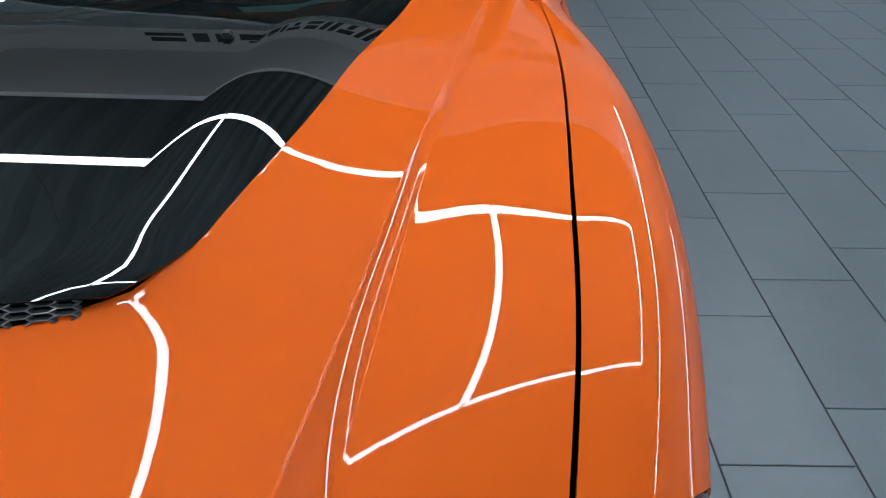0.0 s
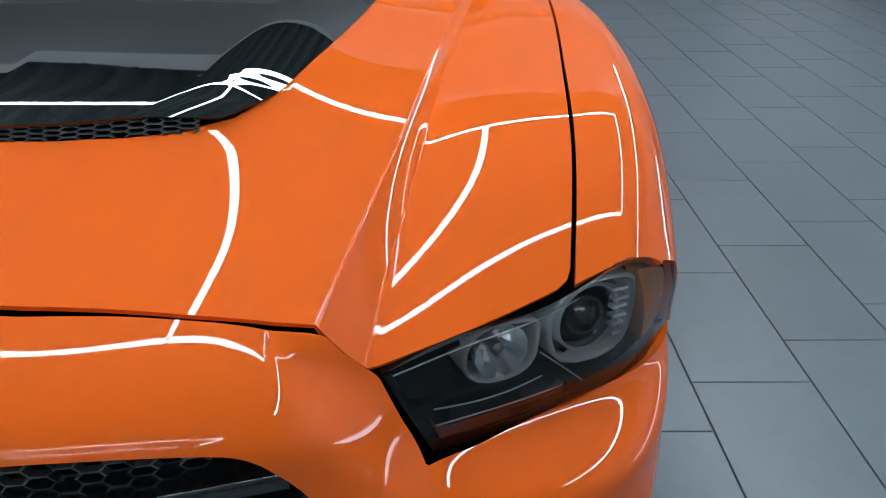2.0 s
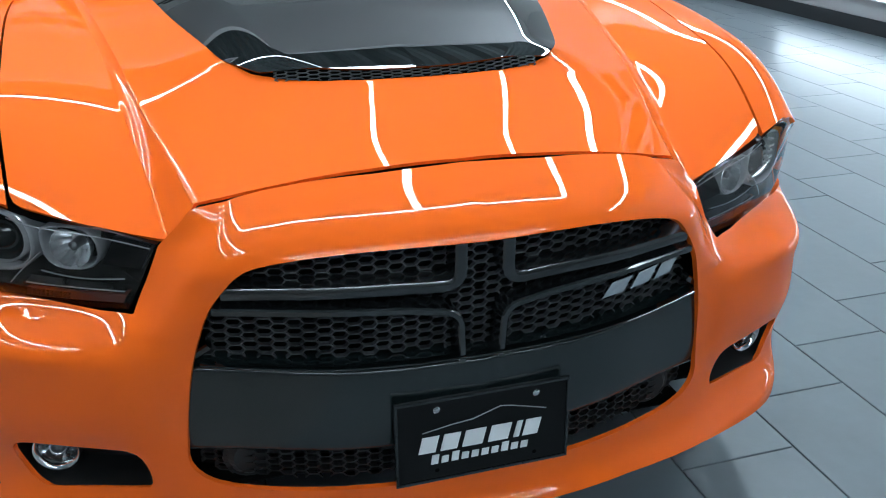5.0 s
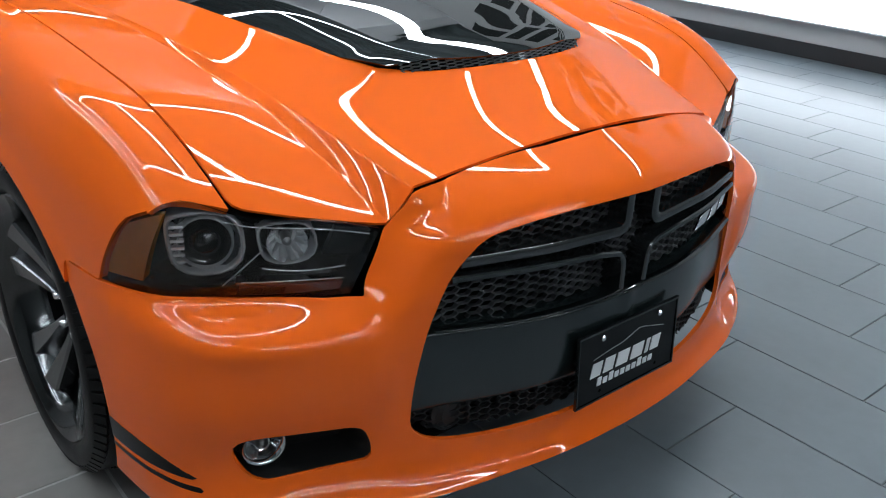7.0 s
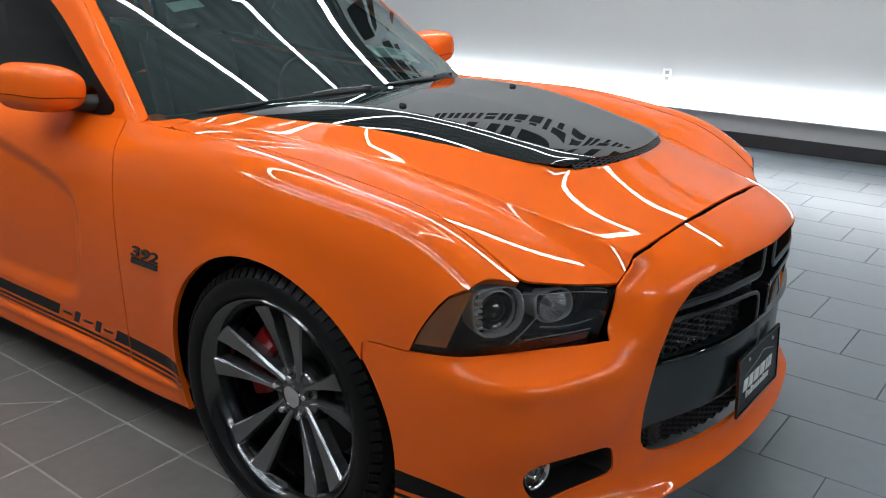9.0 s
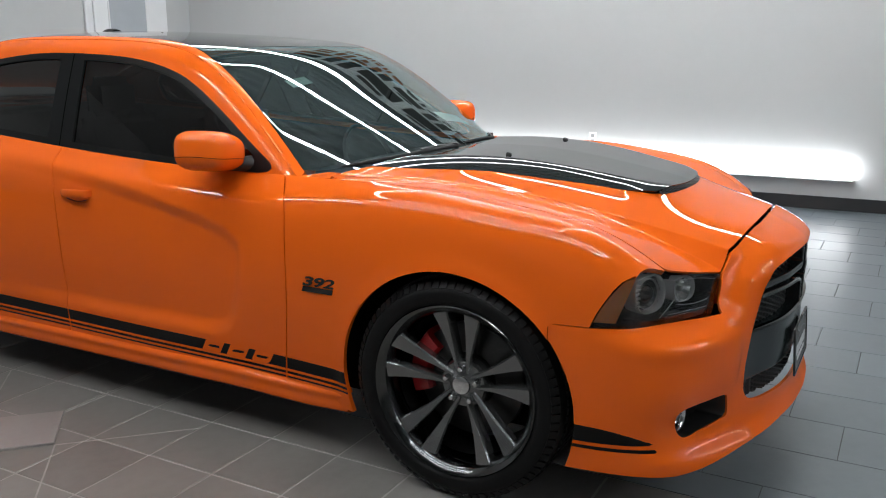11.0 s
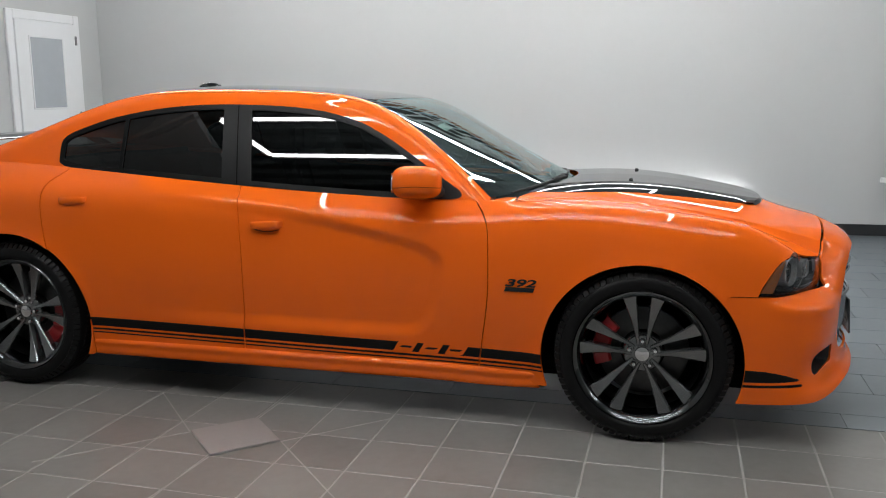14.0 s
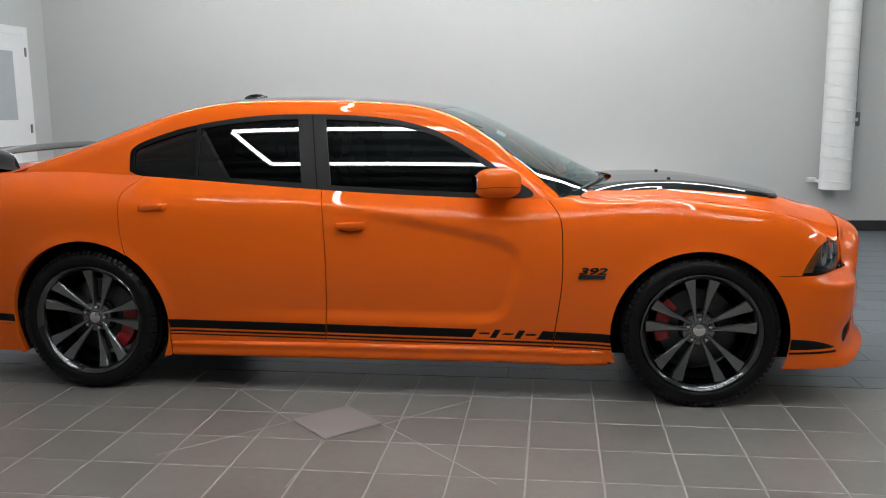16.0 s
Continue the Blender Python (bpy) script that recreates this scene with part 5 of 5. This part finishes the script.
part("disc_bell", turned([(0.0001, -0.005), (0.075, -0.005), (0.092, -0.012), (0.094, -0.05)], 40), SHADOW, wheel, "", 40)
part("inner_barrel", turned([(0.236, -0.115), (0.236, 0.0), (0.243, 0.03)], 64), SHADOW, wheel, "", 40)


def caliper():
    bm = bmesh.new()
    rows = []
    n = 14
    for k in range(n + 1):
        a = radians(-32 + 64 * k / n)
        bulge = 0.006 * math.sin(math.pi * k / n)
        notch = 0.010 * (1 if k in (4, 5, 9, 10) else 0)
        prof = [(0.135, -0.07), (0.135, 0.004 - notch), (0.145, 0.014 + bulge - notch), (0.185, 0.016 + bulge - notch), (0.205, 0.008 + bulge), (0.212, -0.01), (0.212, -0.07)]
        rows.append([bm.verts.new((x, r * math.cos(a), r * math.sin(a))) for r, x in prof])
    for p, q in zip(rows, rows[1:]):
        for i in range(len(p) - 1):
            bm.faces.new((p[i], p[i + 1], q[i + 1], q[i]))
    bm.faces.new(rows[0])
    bm.faces.new(rows[-1][::-1])
    return bm


cal = part("brake_caliper", caliper(), RED, wheel, "red painted brake caliper", 30)
cal.rotation_euler = (radians(12), 0, 0)
wheel.parent = car
X_W = 0.786
wheel.matrix_basis = pose(-X_W, 0, R_T, 0, 0, 180)


def place_wheel(m, caliper_turn, spin):
    w = copy_thing(wheel, m)
    for o in w.children:
        if o.name.startswith("brake_caliper"):
            o.rotation_euler = (radians(caliper_turn), 0, 0)
        elif o.name.startswith(("spoke", "lug_nut")):
            o.matrix_basis = Matrix.Rotation(radians(spin), 4, "X") @ o.matrix_basis
    return w


# the wheel frame's x axis points out of the car; on the right side that is turned half round
cal.rotation_euler = (radians(180 - 12), 0, 0)
place_wheel(pose(-X_W, 3.052, R_T, 0, 0, 180), -22, -12)
place_wheel(pose(X_W, 0, R_T), 12, 9)
place_wheel(pose(X_W, 3.052, R_T), 200, 20)

# wheel wells
for s in (1, -1):
    for cy, r in ((0.008, 0.425), (3.045, 0.432)):
        bm = bmesh.new()
        rows = []
        for k in range(29):
            a = radians(-6 + 192 * k / 28)
            rows.append([bm.verts.new((s * x, cy + r * math.cos(a), 0.35 + r * math.sin(a))) for x in (0.50, 0.852)])
        for p, q in zip(rows, rows[1:]):
            bm.faces.new((p[0], p[1], q[1], q[0]))
        c = bm.verts.new((s * 0.50, cy, 0.35))
        for p, q in zip(rows, rows[1:]):
            bm.faces.new((p[0], q[0], c))
        part("wheel_well", bm, SHADOW, car, "black wheel well liner", 60)

# underbody, rear end, trunk, spoiler
part("underbody", box(-0.72, -0.62, 0.20, 0.72, 3.95, 0.30, bevel=0.03), SHADOW, car, "black underbody")
part("front_floor", box(-0.50, -0.76, 0.262, 0.50, -0.5, 0.30, bevel=0.015), SHADOW, car)
for s in (1, -1):
    part("splash_guard", box(s * 0.68 - 0.17, 3.455, 0.17, s * 0.68 + 0.17, 3.47, 0.40, bevel=0.004), PLASTIC, car)


def deck_fn(S, Y):
    zr = belt_z(Y)
    w = S * (glass_w(Y, zr) + 0.004)
    return np.stack([w, Y, zr + 0.045 * (1 - np.abs(S) ** 2.4)], -1)


deck = faced(surface(deck_fn, arange(0, 1, 0.03), arange(3.05, 4.05, 0.03)), (0, 0, 1))
sheet_part("trunk_lid", whole(deck), ORANGE, car, "orange trunk lid", 0.01)


def tail_fn(S, Z):
    side_w = np.interp(Z, [0.18, 0.45, 0.62, 0.78, 0.92, 1.005, 1.05], [0.80, 0.83, 0.84, 0.85, 0.83, 0.765, 0.705])
    return np.stack([S * side_w, 4.05 + 0.07 * (1 - np.abs(S) ** 3) - 0.05 * (Z - 0.5) ** 2, Z + 0.0 * S], -1)


tail = faced(surface(tail_fn, arange(-1, 1, 0.05), arange(0.18, 1.05, 0.03)), (0, 1, 0))
sheet_part("rear_bumper", tail, ORANGE, car, "plain orange rear end", 0.0)
spoiler = new("rear_spoiler")
spoiler.parent = car
tagged(spoiler, "gloss black trunk spoiler on two feet")


def wing_fn(X, V):
    a = 2 * np.pi * V
    w = np.abs(X)
    drop = 0.10 * np.clip((w - 0.52) / 0.14, 0, 1) ** 1.6
    return np.stack([X, 3.80 + 0.02 * (w / 0.6) ** 2 * -4 + 0.085 * np.cos(a) - 0.12 * np.clip((w - 0.5) / 0.16, 0, 1), 1.205 - drop + 0.012 * np.sin(a) + 0.012 * np.cos(a)], -1)


sheet_part("wing", surface(wing_fn, arange(-0.66, 0.66, 0.03), arange(0, 1, 0.05)), BLACK, spoiler, "", 0.0)
fin = bmesh.new()
bmesh.ops.create_uvsphere(fin, u_segments=16, v_segments=10, radius=1)
for v in fin.verts:
    v.co = Vector((v.co.x * 0.028, 2.42 + v.co.y * 0.075, 1.478 + max(v.co.z, -0.3) * 0.03))
part("antenna", fin, BLACK, car, "black roof antenna", 60)

# ---- mirrors, handles, badges ----
for s in (1, -1):
    mir = new("door_mirror")
    mir.parent = sides[s][1]
    tagged(mir, "orange door mirror on a black foot")
    bm = bmesh.new()
    bmesh.ops.create_cube(bm, size=2)
    bmesh.ops.subdivide_edges(bm, edges=bm.edges, cuts=9, use_grid_fill=True)
    for v in bm.verts:
        c = v.co
        p = 3.4
        n = (abs(c.x) ** p + abs(c.y) ** p + abs(c.z) ** p) ** (1 / p)
        c = c / n
        taper = 1 - 0.28 * max(0, -c.x) ** 1.5
        flat = 0.045 if c.y > 0.6 else 0.0
        v.co = Vector((0.106 * c.x, 0.100 * c.y * (1.0 if c.y > 0 else 1.15) - flat * 0.1, 0.070 * c.z * taper + 0.008 * c.x))
    bm.transform(pose(0.896, 0.965, 1.066, 0, -4, -14))
    if s < 0:
        bmesh.ops.scale(bm, vec=(-1, 1, 1), verts=bm.verts)
    part("cap", bm, ORANGE, mir, "glossy orange mirror cap", 60)
    M = pose(s * 0.905, 1.0605, 1.066, 0, 0, s * -14)
    g = prism(rounded([(-0.070, -0.040), (0.072, -0.045), (0.075, 0.044), (-0.064, 0.040)], 2).tolist(), 0.004, lambda u, v, d: Vector((u, d, v)))
    part("mirror_glass", g, CHROME, mir, "mirror glass").matrix_basis = M
    bm = merge(tube_along([(s * 0.745, 0.885, 1.008), (s * 0.79, 0.91, 1.014), (s * 0.845, 0.94, 1.024)], [0.034, 0.026, 0.024], 12))
    ring = []
    for q in np.linspace(0, 2 * math.pi, 41):
        c, d = math.cos(q), math.sin(q)
        n = (abs(c) ** 3.4 + abs(d) ** 3.4 + 0.32 ** 3.4) ** (1 / 3.4)
        c, d, e = c / n, d / n, -0.32 / n
        taper = 1 - 0.28 * max(0, -c) ** 1.5
        v = pose(0.896, 0.965, 1.066, 0, -4, -14) @ Vector((0.1062 * c, 0.1002 * d * (1.0 if d > 0 else 1.15), 0.070 * e * taper + 0.008 * c))
        ring.append((s * v.x, v.y, v.z))
    part("cap_seam", tube_along(ring, 0.0012, 6), SHADOW, mir, "dark seam round the cap", 60)
    part("foot", bm, PLASTIC, mir, "black mirror foot", 60)

    for door, y0, z0 in ((sides[s][1], 1.668, 0.852), (sides[s][2], 2.668, 0.938)):
        h = new("door_handle")
        h.parent = door
        w0 = float(np.interp(z0, [0.62, 0.80, 0.93], [0.905, 0.909, 0.899])) - 0.012
        if door is sides[s][2]:
            w0 = 0.900
        bm = bmesh.new()
        rows = []
        for t in np.linspace(-1, 1, 17):
            out = 0.030 * (1 - abs(t) ** 6) ** 0.5
            hh = 0.017 * (1 - 0.25 * abs(t) ** 4)
            rows.append([bm.verts.new((s * (w0 + out + 0.005 * math.cos(a) - 0.006), y0 + 0.078 * t, z0 + 0.012 + hh * math.sin(a) - 0.004 * t)) for a in np.linspace(0, 2 * math.pi, 13)[:-1]])
        for p, q in zip(rows, rows[1:]):
            for i in range(12):
                bm.faces.new((p[i], p[(i + 1) % 12], q[(i + 1) % 12], q[i]))
        bm.faces.new(rows[0])
        bm.faces.new(rows[-1][::-1])
        part("grip", bm, ORANGE, h, "orange door handle", 60)
        cup = bmesh.new()
        bmesh.ops.create_uvsphere(cup, u_segments=20, v_segments=10, radius=1)
        for v in cup.verts:
            v.co = Vector((s * (w0 - 0.0015 + v.co.x * 0.006), y0 + v.co.y * 0.062, z0 - 0.008 + v.co.z * 0.024))
        part("cup", cup, ORANGE, h, "recess under the handle", 60)
        # Thin black bar in place of the shadow below the grip.
        gap = tube_along([(s * (w0 + 0.004), y0 - 0.066 + 0.132 * t, z0 - 0.009 - 0.012 * math.sin(math.pi * t)) for t in np.linspace(0, 1, 9)], [0.0008] + [0.0018] * 7 + [0.0008], 6)
        part("grip_shade", gap, SHADOW, h, "dark line drawn for the shade under the grip", 60)

    # fender badge: numbers over a bar
    bd = new("fender_badge")
    bd.parent = sides[s][0]
    tagged(bd, "black number badge over a black bar")
    cu = bpy.data.curves.new("digits", "FONT")
    cu.body, cu.size, cu.extrude, cu.shear, cu.offset = "392", 0.058, 0.002, 0.25, 0.0016
    cu.align_x = "CENTER"
    tmp = new("digits_tmp", cu)
    dg = bpy.context.evaluated_depsgraph_get()
    dme = bpy.data.meshes.new_from_object(tmp.evaluated_get(dg))
    dme.name = "digits"
    bpy.data.objects.remove(tmp)
    dme.materials.clear()
    dme.materials.append(BLACK)
    ob = new("digits", dme)
    ob.parent = bd
    yaw = -90 if s < 0 else 90
    ob.matrix_basis = pose(s * 0.8985, 0.510, 0.6385, 90, 0, yaw) @ Matrix.Diagonal((1.5, 0.76, 1, 1))
    tagged(ob, "black raised digits")
    part("badge_bar", prism([(-0.066, -0.010), (0.058, -0.010), (0.064, 0.008), (-0.060, 0.008)], 0.004, lambda u, v, d: Vector((s * (0.8965 + d), 0.510 - u, 0.626 + v)), 0.001), BLACK, bd, "black badge bar")

    # pale stripe blocks that break the lower stripe on the front door, and the bumper stripe
    for k, (a, b) in enumerate(((1.085, 0.985), (0.968, 0.868), (0.85, 0.755))):
        z0 = 0.300 + 0.0155 * (a - 0.45)
        poly = [(a, z0), (b + 0.012, z0), (b - 0.02, z0 + 0.052), (a - 0.032, z0 + 0.052)]
        sh = raised(cut(side_low, within(poly, YZ)), 0.0016)
        sheet_part("stripe_mark", sh if s > 0 else mirrored(sh), ORANGE, sides[s][1], "orange slanted mark in the black stripe", 0.0)
        if True:
            cx = (a + b) / 2 - 0.008
            slit = [(cx + 0.03, z0 + 0.018), (cx - 0.028, z0 + 0.018), (cx - 0.033, z0 + 0.028), (cx + 0.026, z0 + 0.028)]
            sh = raised(cut(side_low, within(slit, YZ)), 0.0022)
            sheet_part("stripe_slit", sh if s > 0 else mirrored(sh), DECAL, sides[s][1], "", 0.0)
    tipped = lambda z1, z2, tip: rounded([(-0.30, z1), (-0.30, z2), (-0.46, z2 - 0.004), (-0.54, z2 - 0.018), (tip, z1 + 0.006), (tip + 0.01, z1)], 1)
    for poly in (tipped(0.292, 0.346, -0.625), [(-0.30, 0.270), (-0.30, 0.281), (-0.635, 0.281), (-0.63, 0.270)]):
        sh = raised(cut(front_half, within(poly, YZ), ARCH_F, outside(FOG, XZ), lambda v: np.abs(v[:, 0]) - 0.6), 0.001)
        sheet_part("stripe", sh if s > 0 else mirrored(sh), DECAL, bumper, "black vinyl stripe", 0.0)

# ---- cabin ----
part("cabin_floor", box(-0.68, 0.45, 0.30, 0.68, 3.3, 0.36), SHADOW, car)
part("dashboard", box(-0.68, 0.62, 0.70, 0.68, 1.02, 0.93, bevel=0.06, segments=3), SEAT, car, "dark grey dashboard", 60)
part("firewall", box(-0.70, 0.50, 0.34, 0.70, 0.58, 0.90), SHADOW, car)
sw = turned([(0.172, 0.0), (0.184, 0.012), (0.19, 0.0), (0.184, -0.012), (0.172, 0.0)], 32)
sw.transform(pose(0.36, 1.12, 0.88, 0, 25, 90))
part("steering_wheel", sw, SEAT, car, "black steering wheel", 60)


def seat(x, y, w):
    st = new("seat")
    st.parent = car
    tagged(st, "dark leather car seat")
    part("cushion", box(x - w, y - 0.25, 0.40, x + w, y + 0.27, 0.58, bevel=0.05, segments=3), SEAT, st, "", 60)
    b = box(x - w, -0.06, 0.0, x + w, 0.06, 0.60, bevel=0.05, segments=3)
    b.transform(Matrix.Translation((0, y + 0.28, 0.54)) @ Matrix.Translation((0, 0, 0)) @ pose(0, 0, 0, -16, 0, 0))
    part("backrest", b, SEAT, st, "", 60)
    return st


for x in (-0.37, 0.37):
    st = seat(x, 1.55, 0.25)
    h = box(x - 0.13, 1.99, 1.10, x + 0.13, 2.08, 1.29, bevel=0.04, segments=3)
    part("headrest", h, SEAT, st, "", 60)
    part("headrest_post", tube_along([(x - 0.05, 1.99, 1.06), (x - 0.05, 2.03, 1.14)], 0.006, 6), CHROME, st)
seat(0.0, 2.5, 0.62)


def on_screen(sheet_x0, sheet_x1, y0, y1, nm, lab):
    bm = bmesh.new()
    xs, ys = np.linspace(sheet_x0, sheet_x1, 4), np.linspace(y0, y1, 4)
    g = [[bm.verts.new(screen_at(x, y, -0.008)) for y in ys] for x in xs]
    for i in range(3):
        for j in range(3):
            bm.faces.new((g[i][j], g[i + 1][j], g[i + 1][j + 1], g[i][j + 1]))
    return part(nm, bm, PAPER, windscreen, lab)


on_screen(-0.425, -0.30, 0.945, 0.990, "sticker", "pale paper sticker inside the glass")
on_screen(0.18, 0.42, 0.60, 0.67, "paper_sheet", "pale paper sheet behind the glass")


# ---- room fittings ----
# door in the north wall
door = new("door_1")
tagged(door, "closed white panelled door with a frosted pane", "door", kind="structure")
DX0, DX1, DZ = 3.44, 4.385, 2.25
part("leaf", box(DX0, NORTH - 0.05, 0.008, DX1, NORTH - 0.01, DZ, bevel=0.004), DOORPAINT, door)
part("pane", box(DX0 + 0.20, NORTH - 0.056, 1.32, DX1 - 0.24, NORTH - 0.0505, DZ - 0.18, bevel=0.002), FROST, door, "frosted grey pane")
for nm, a in (("frame_side", (DX0 - 0.10, NORTH - 0.035, 0, DX0 - 0.004, NORTH - 0.001, DZ + 0.10)), ("frame_side", (DX1 + 0.004, NORTH - 0.035, 0, DX1 + 0.10, NORTH - 0.001, DZ + 0.10)),
              ("frame_head", (DX0 - 0.003, NORTH - 0.035, DZ + 0.004, DX1 + 0.003, NORTH - 0.001, DZ + 0.10))):
    part(nm, box(*a, bevel=0.006), DOORPAINT, door)
for x0, z0, x1, z1 in ((DX0 + 0.18, 1.30, DX1 - 0.22, 1.32), (DX0 + 0.18, DZ - 0.18, DX1 - 0.22, DZ - 0.16), (DX0 + 0.18, 1.32, DX0 + 0.20, DZ - 0.18), (DX1 - 0.24, 1.32, DX1 - 0.22, DZ - 0.18),
                       (DX0 + 0.18, 0.28, DX1 - 0.22, 0.30), (DX0 + 0.18, 1.02, DX1 - 0.22, 1.04), (DX0 + 0.18, 0.30, DX0 + 0.20, 1.02), (DX1 - 0.24, 0.30, DX1 - 0.22, 1.02)):
    part("moulding", box(x0, NORTH - 0.06, z0, x1, NORTH - 0.0505, z1, bevel=0.003), DOORPAINT, door)
for z in (0.36, 1.215, 2.07):
    part("hinge", box(DX1 - 0.012, NORTH - 0.062, z - 0.05, DX1 + 0.014, NORTH - 0.036, z + 0.05, bevel=0.003), METAL, door, "dark steel hinge")
hd = merge(tube_along([(DX0 + 0.07, NORTH - 0.05, 1.05), (DX0 + 0.07, NORTH - 0.10, 1.05)], 0.012, 10), tube_along([(DX0 + 0.07, NORTH - 0.10, 1.05), (DX0 + 0.19, NORTH - 0.10, 1.05)], 0.009, 10))
part("door_lever", hd, METAL, door, "steel lever handle", 50)

# wrapped duct standing off the east wall
duct = new("ceiling_duct")
tagged(duct, "white wrapped round duct coming down the wall", "duct")
duct.matrix_basis = SKEW
DXC, DYC, DR = EAST - 0.19, -2.35, 0.162
prof = [(0.001, 0.50), (DR - 0.012, 0.50), (DR - 0.012, 0.485), (DR, 0.485)]
for k in range(30):
    z = 0.56 + k * 0.128
    prof += [(DR, z - 0.004), (DR + 0.0035, z), (DR + 0.0035, z + 0.012), (DR, z + 0.016)]
prof.append((DR, HIGH + 0.03))
bm = turned([(r, z) for r, z in prof], 40)
bm.transform(Matrix.Translation((DXC, DYC, 0)) @ pose(0, 0, 0, 0, -90, 0))
for v in bm.verts:
    a = math.atan2(v.co.y - DYC, v.co.x - DXC)
    if v.co.z > 0.53:
        v.co.z += 0.02 * math.sin(a)
part("duct_body", bm, DUCT, duct, "", 30)
part("bracket", box(EAST - 0.21, DYC - DR - 0.012, 0.555, EAST - 0.001, DYC - DR + 0.006, 0.58), DUCT, duct)
part("bracket", box(EAST - 0.21, DYC + DR - 0.006, 0.555, EAST - 0.001, DYC + DR + 0.012, 0.58), DUCT, duct)
part("clamp", box(EAST - 0.09, DYC + DR, 0.545, EAST - 0.05, DYC + DR + 0.10, 0.60, bevel=0.008), DUCT, duct, "white bracket clamp")
cond = new("conduit")
tagged(cond, "thin grey conduit with a switch box on the wall", "conduit")
cond.matrix_basis = SKEW
part("pipe", tube_along([(EAST - 0.015, -2.58, 1.22), (EAST - 0.015, -2.58, HIGH + 0.02)], 0.011, 8), METAL, cond, "", 50)
part("switch_box", box(EAST - 0.05, -2.625, 1.16, EAST - 0.001, -2.545, 1.31, bevel=0.006), METAL, cond, "grey steel switch box")
part("switch", box(EAST - 0.058, -2.60, 1.21, EAST - 0.0505, -2.57, 1.25, bevel=0.002), DOORPAINT, cond)

# socket on the east wall
sock = new("wall_socket")
tagged(sock, "white twin power socket on the white wall", "socket")
sock.matrix_basis = SKEW
part("plate", box(EAST - 0.009, 1.56, 0.47, EAST - 0.0005, 1.64, 0.59, bevel=0.003), DOORPAINT, sock)
for z in (0.505, 0.555):
    part("outlet", box(EAST - 0.0115, 1.582, z - 0.015, EAST - 0.0092, 1.618, z + 0.015, bevel=0.001), GREYMARK, sock, "grey outlet face")

# loose tile and the thin inlaid lines of the floor medallion
MX, MY = -1.262, 1.670
loose = part("loose_tile", box(-0.149, -0.149, 0, 0.149, 0.149, 0.010, bevel=0.002, m=pose(MX, MY, 0.0, 0, 0, 45)), LOOSE)
tagged(loose, "square brown-grey tile lying turned on the floor", "tile")
for a, b in (((-1.262, 1.455), (-0.90, 1.09)), ((-1.262, 1.455), (-1.84, 0.90)), ((-1.48, 1.67), (-1.95, 1.70)), ((-1.262, 1.885), (-1.70, 2.33)), ((-1.262, 1.885), (-0.85, 2.28)), ((-1.045, 1.67), (-0.60, 1.66))):
    p0, p1 = Vector((*a, 0)), Vector((*b, 0))
    n = Vector((-(p1 - p0).y, (p1 - p0).x, 0)).normalized() * 0.003
    bm = bmesh.new()
    lo = [bm.verts.new(q + Vector((0, 0, 0.0002))) for q in (p0 - n, p1 - n, p1 + n, p0 + n)]
    hi = [bm.verts.new(v.co + Vector((0, 0, 0.0008))) for v in lo]
    bm.faces.new(hi)
    for i in range(4):
        bm.faces.new((lo[i], lo[(i + 1) % 4], hi[(i + 1) % 4], hi[i]))
    part("inlay_line", bm, PALE_GROUT, bed, "thin pale inlaid line")

# big dark lettering high on the walls, as plain blocks
sign = new("wall_lettering")
tagged(sign, "black block lettering high on the white wall", "lettering")


def glyph(kind, w, h):
    """A plain block sign, no letter: one or two bars as (u0, v0, u1, v1)."""
    if kind == 3:
        return [(0, 0, w, h)]
    if kind in (0, 5):
        return [(0, 0, w, 0.36 * h), (0.1 * w, 0.54 * h, w, h)]
    if kind in (1, 6):
        return [(0, 0, 0.40 * w, h), (0.60 * w, 0, w, h)]
    if kind == 2:
        return [(0, 0, w, 0.7 * h), (0.2 * w, 0.8 * h, 0.8 * w, h)]
    return [(0, 0.6 * h, w, h), (0.3 * w, 0, 0.7 * w, 0.5 * h)]


def word(kinds, start, base, w, h, gap, put_at):
    u = start
    for kd in kinds:
        ww = w * (0.35 if kd == 3 else 1)
        bms = []
        for k, (u0, v0, u1, v1) in enumerate(glyph(kd, ww, h)):
            bms.append(prism([(u + u0, base + v0), (u + u1, base + v0), (u + u1, base + v1), (u + u0, base + v1)], 0.012 + 0.0004 * k, put_at))
        part("letter_block", merge(*bms), LETTER, sign)
        u += ww + gap


east_wall = lambda u, v, d: SKEW @ Vector((EAST - 0.0005 - d, 4.3 - u, v))
word((0, 1, 2, 2, 3, 4), 0.0, 3.68, 0.60, 0.52, 0.12, east_wall)
word((5, 1, 4, 6, 2, 6, 4, 3, 1, 6), 0.1, 3.27, 0.34, 0.33, 0.09, east_wall)
word((1, 1, 1, 3, 0, 1, 2, 2, 3, 4, 5, 1, 4, 6, 3, 6, 6, 2), 0.5, 3.03, 0.15, 0.15, 0.055, east_wall)
north_wall = lambda u, v, d: Vector((u, NORTH - 0.0005 - d, v))
word((0, 1, 2, 2, 3, 4, 5, 1, 4, 6), -2.2, 3.45, 0.36, 0.36, 0.08, north_wall)
word((1, 1, 1, 3, 0, 1, 2, 2, 3, 4, 5, 1, 4, 6, 3, 6, 6, 2), -1.9, 3.05, 0.15, 0.16, 0.05, north_wall)
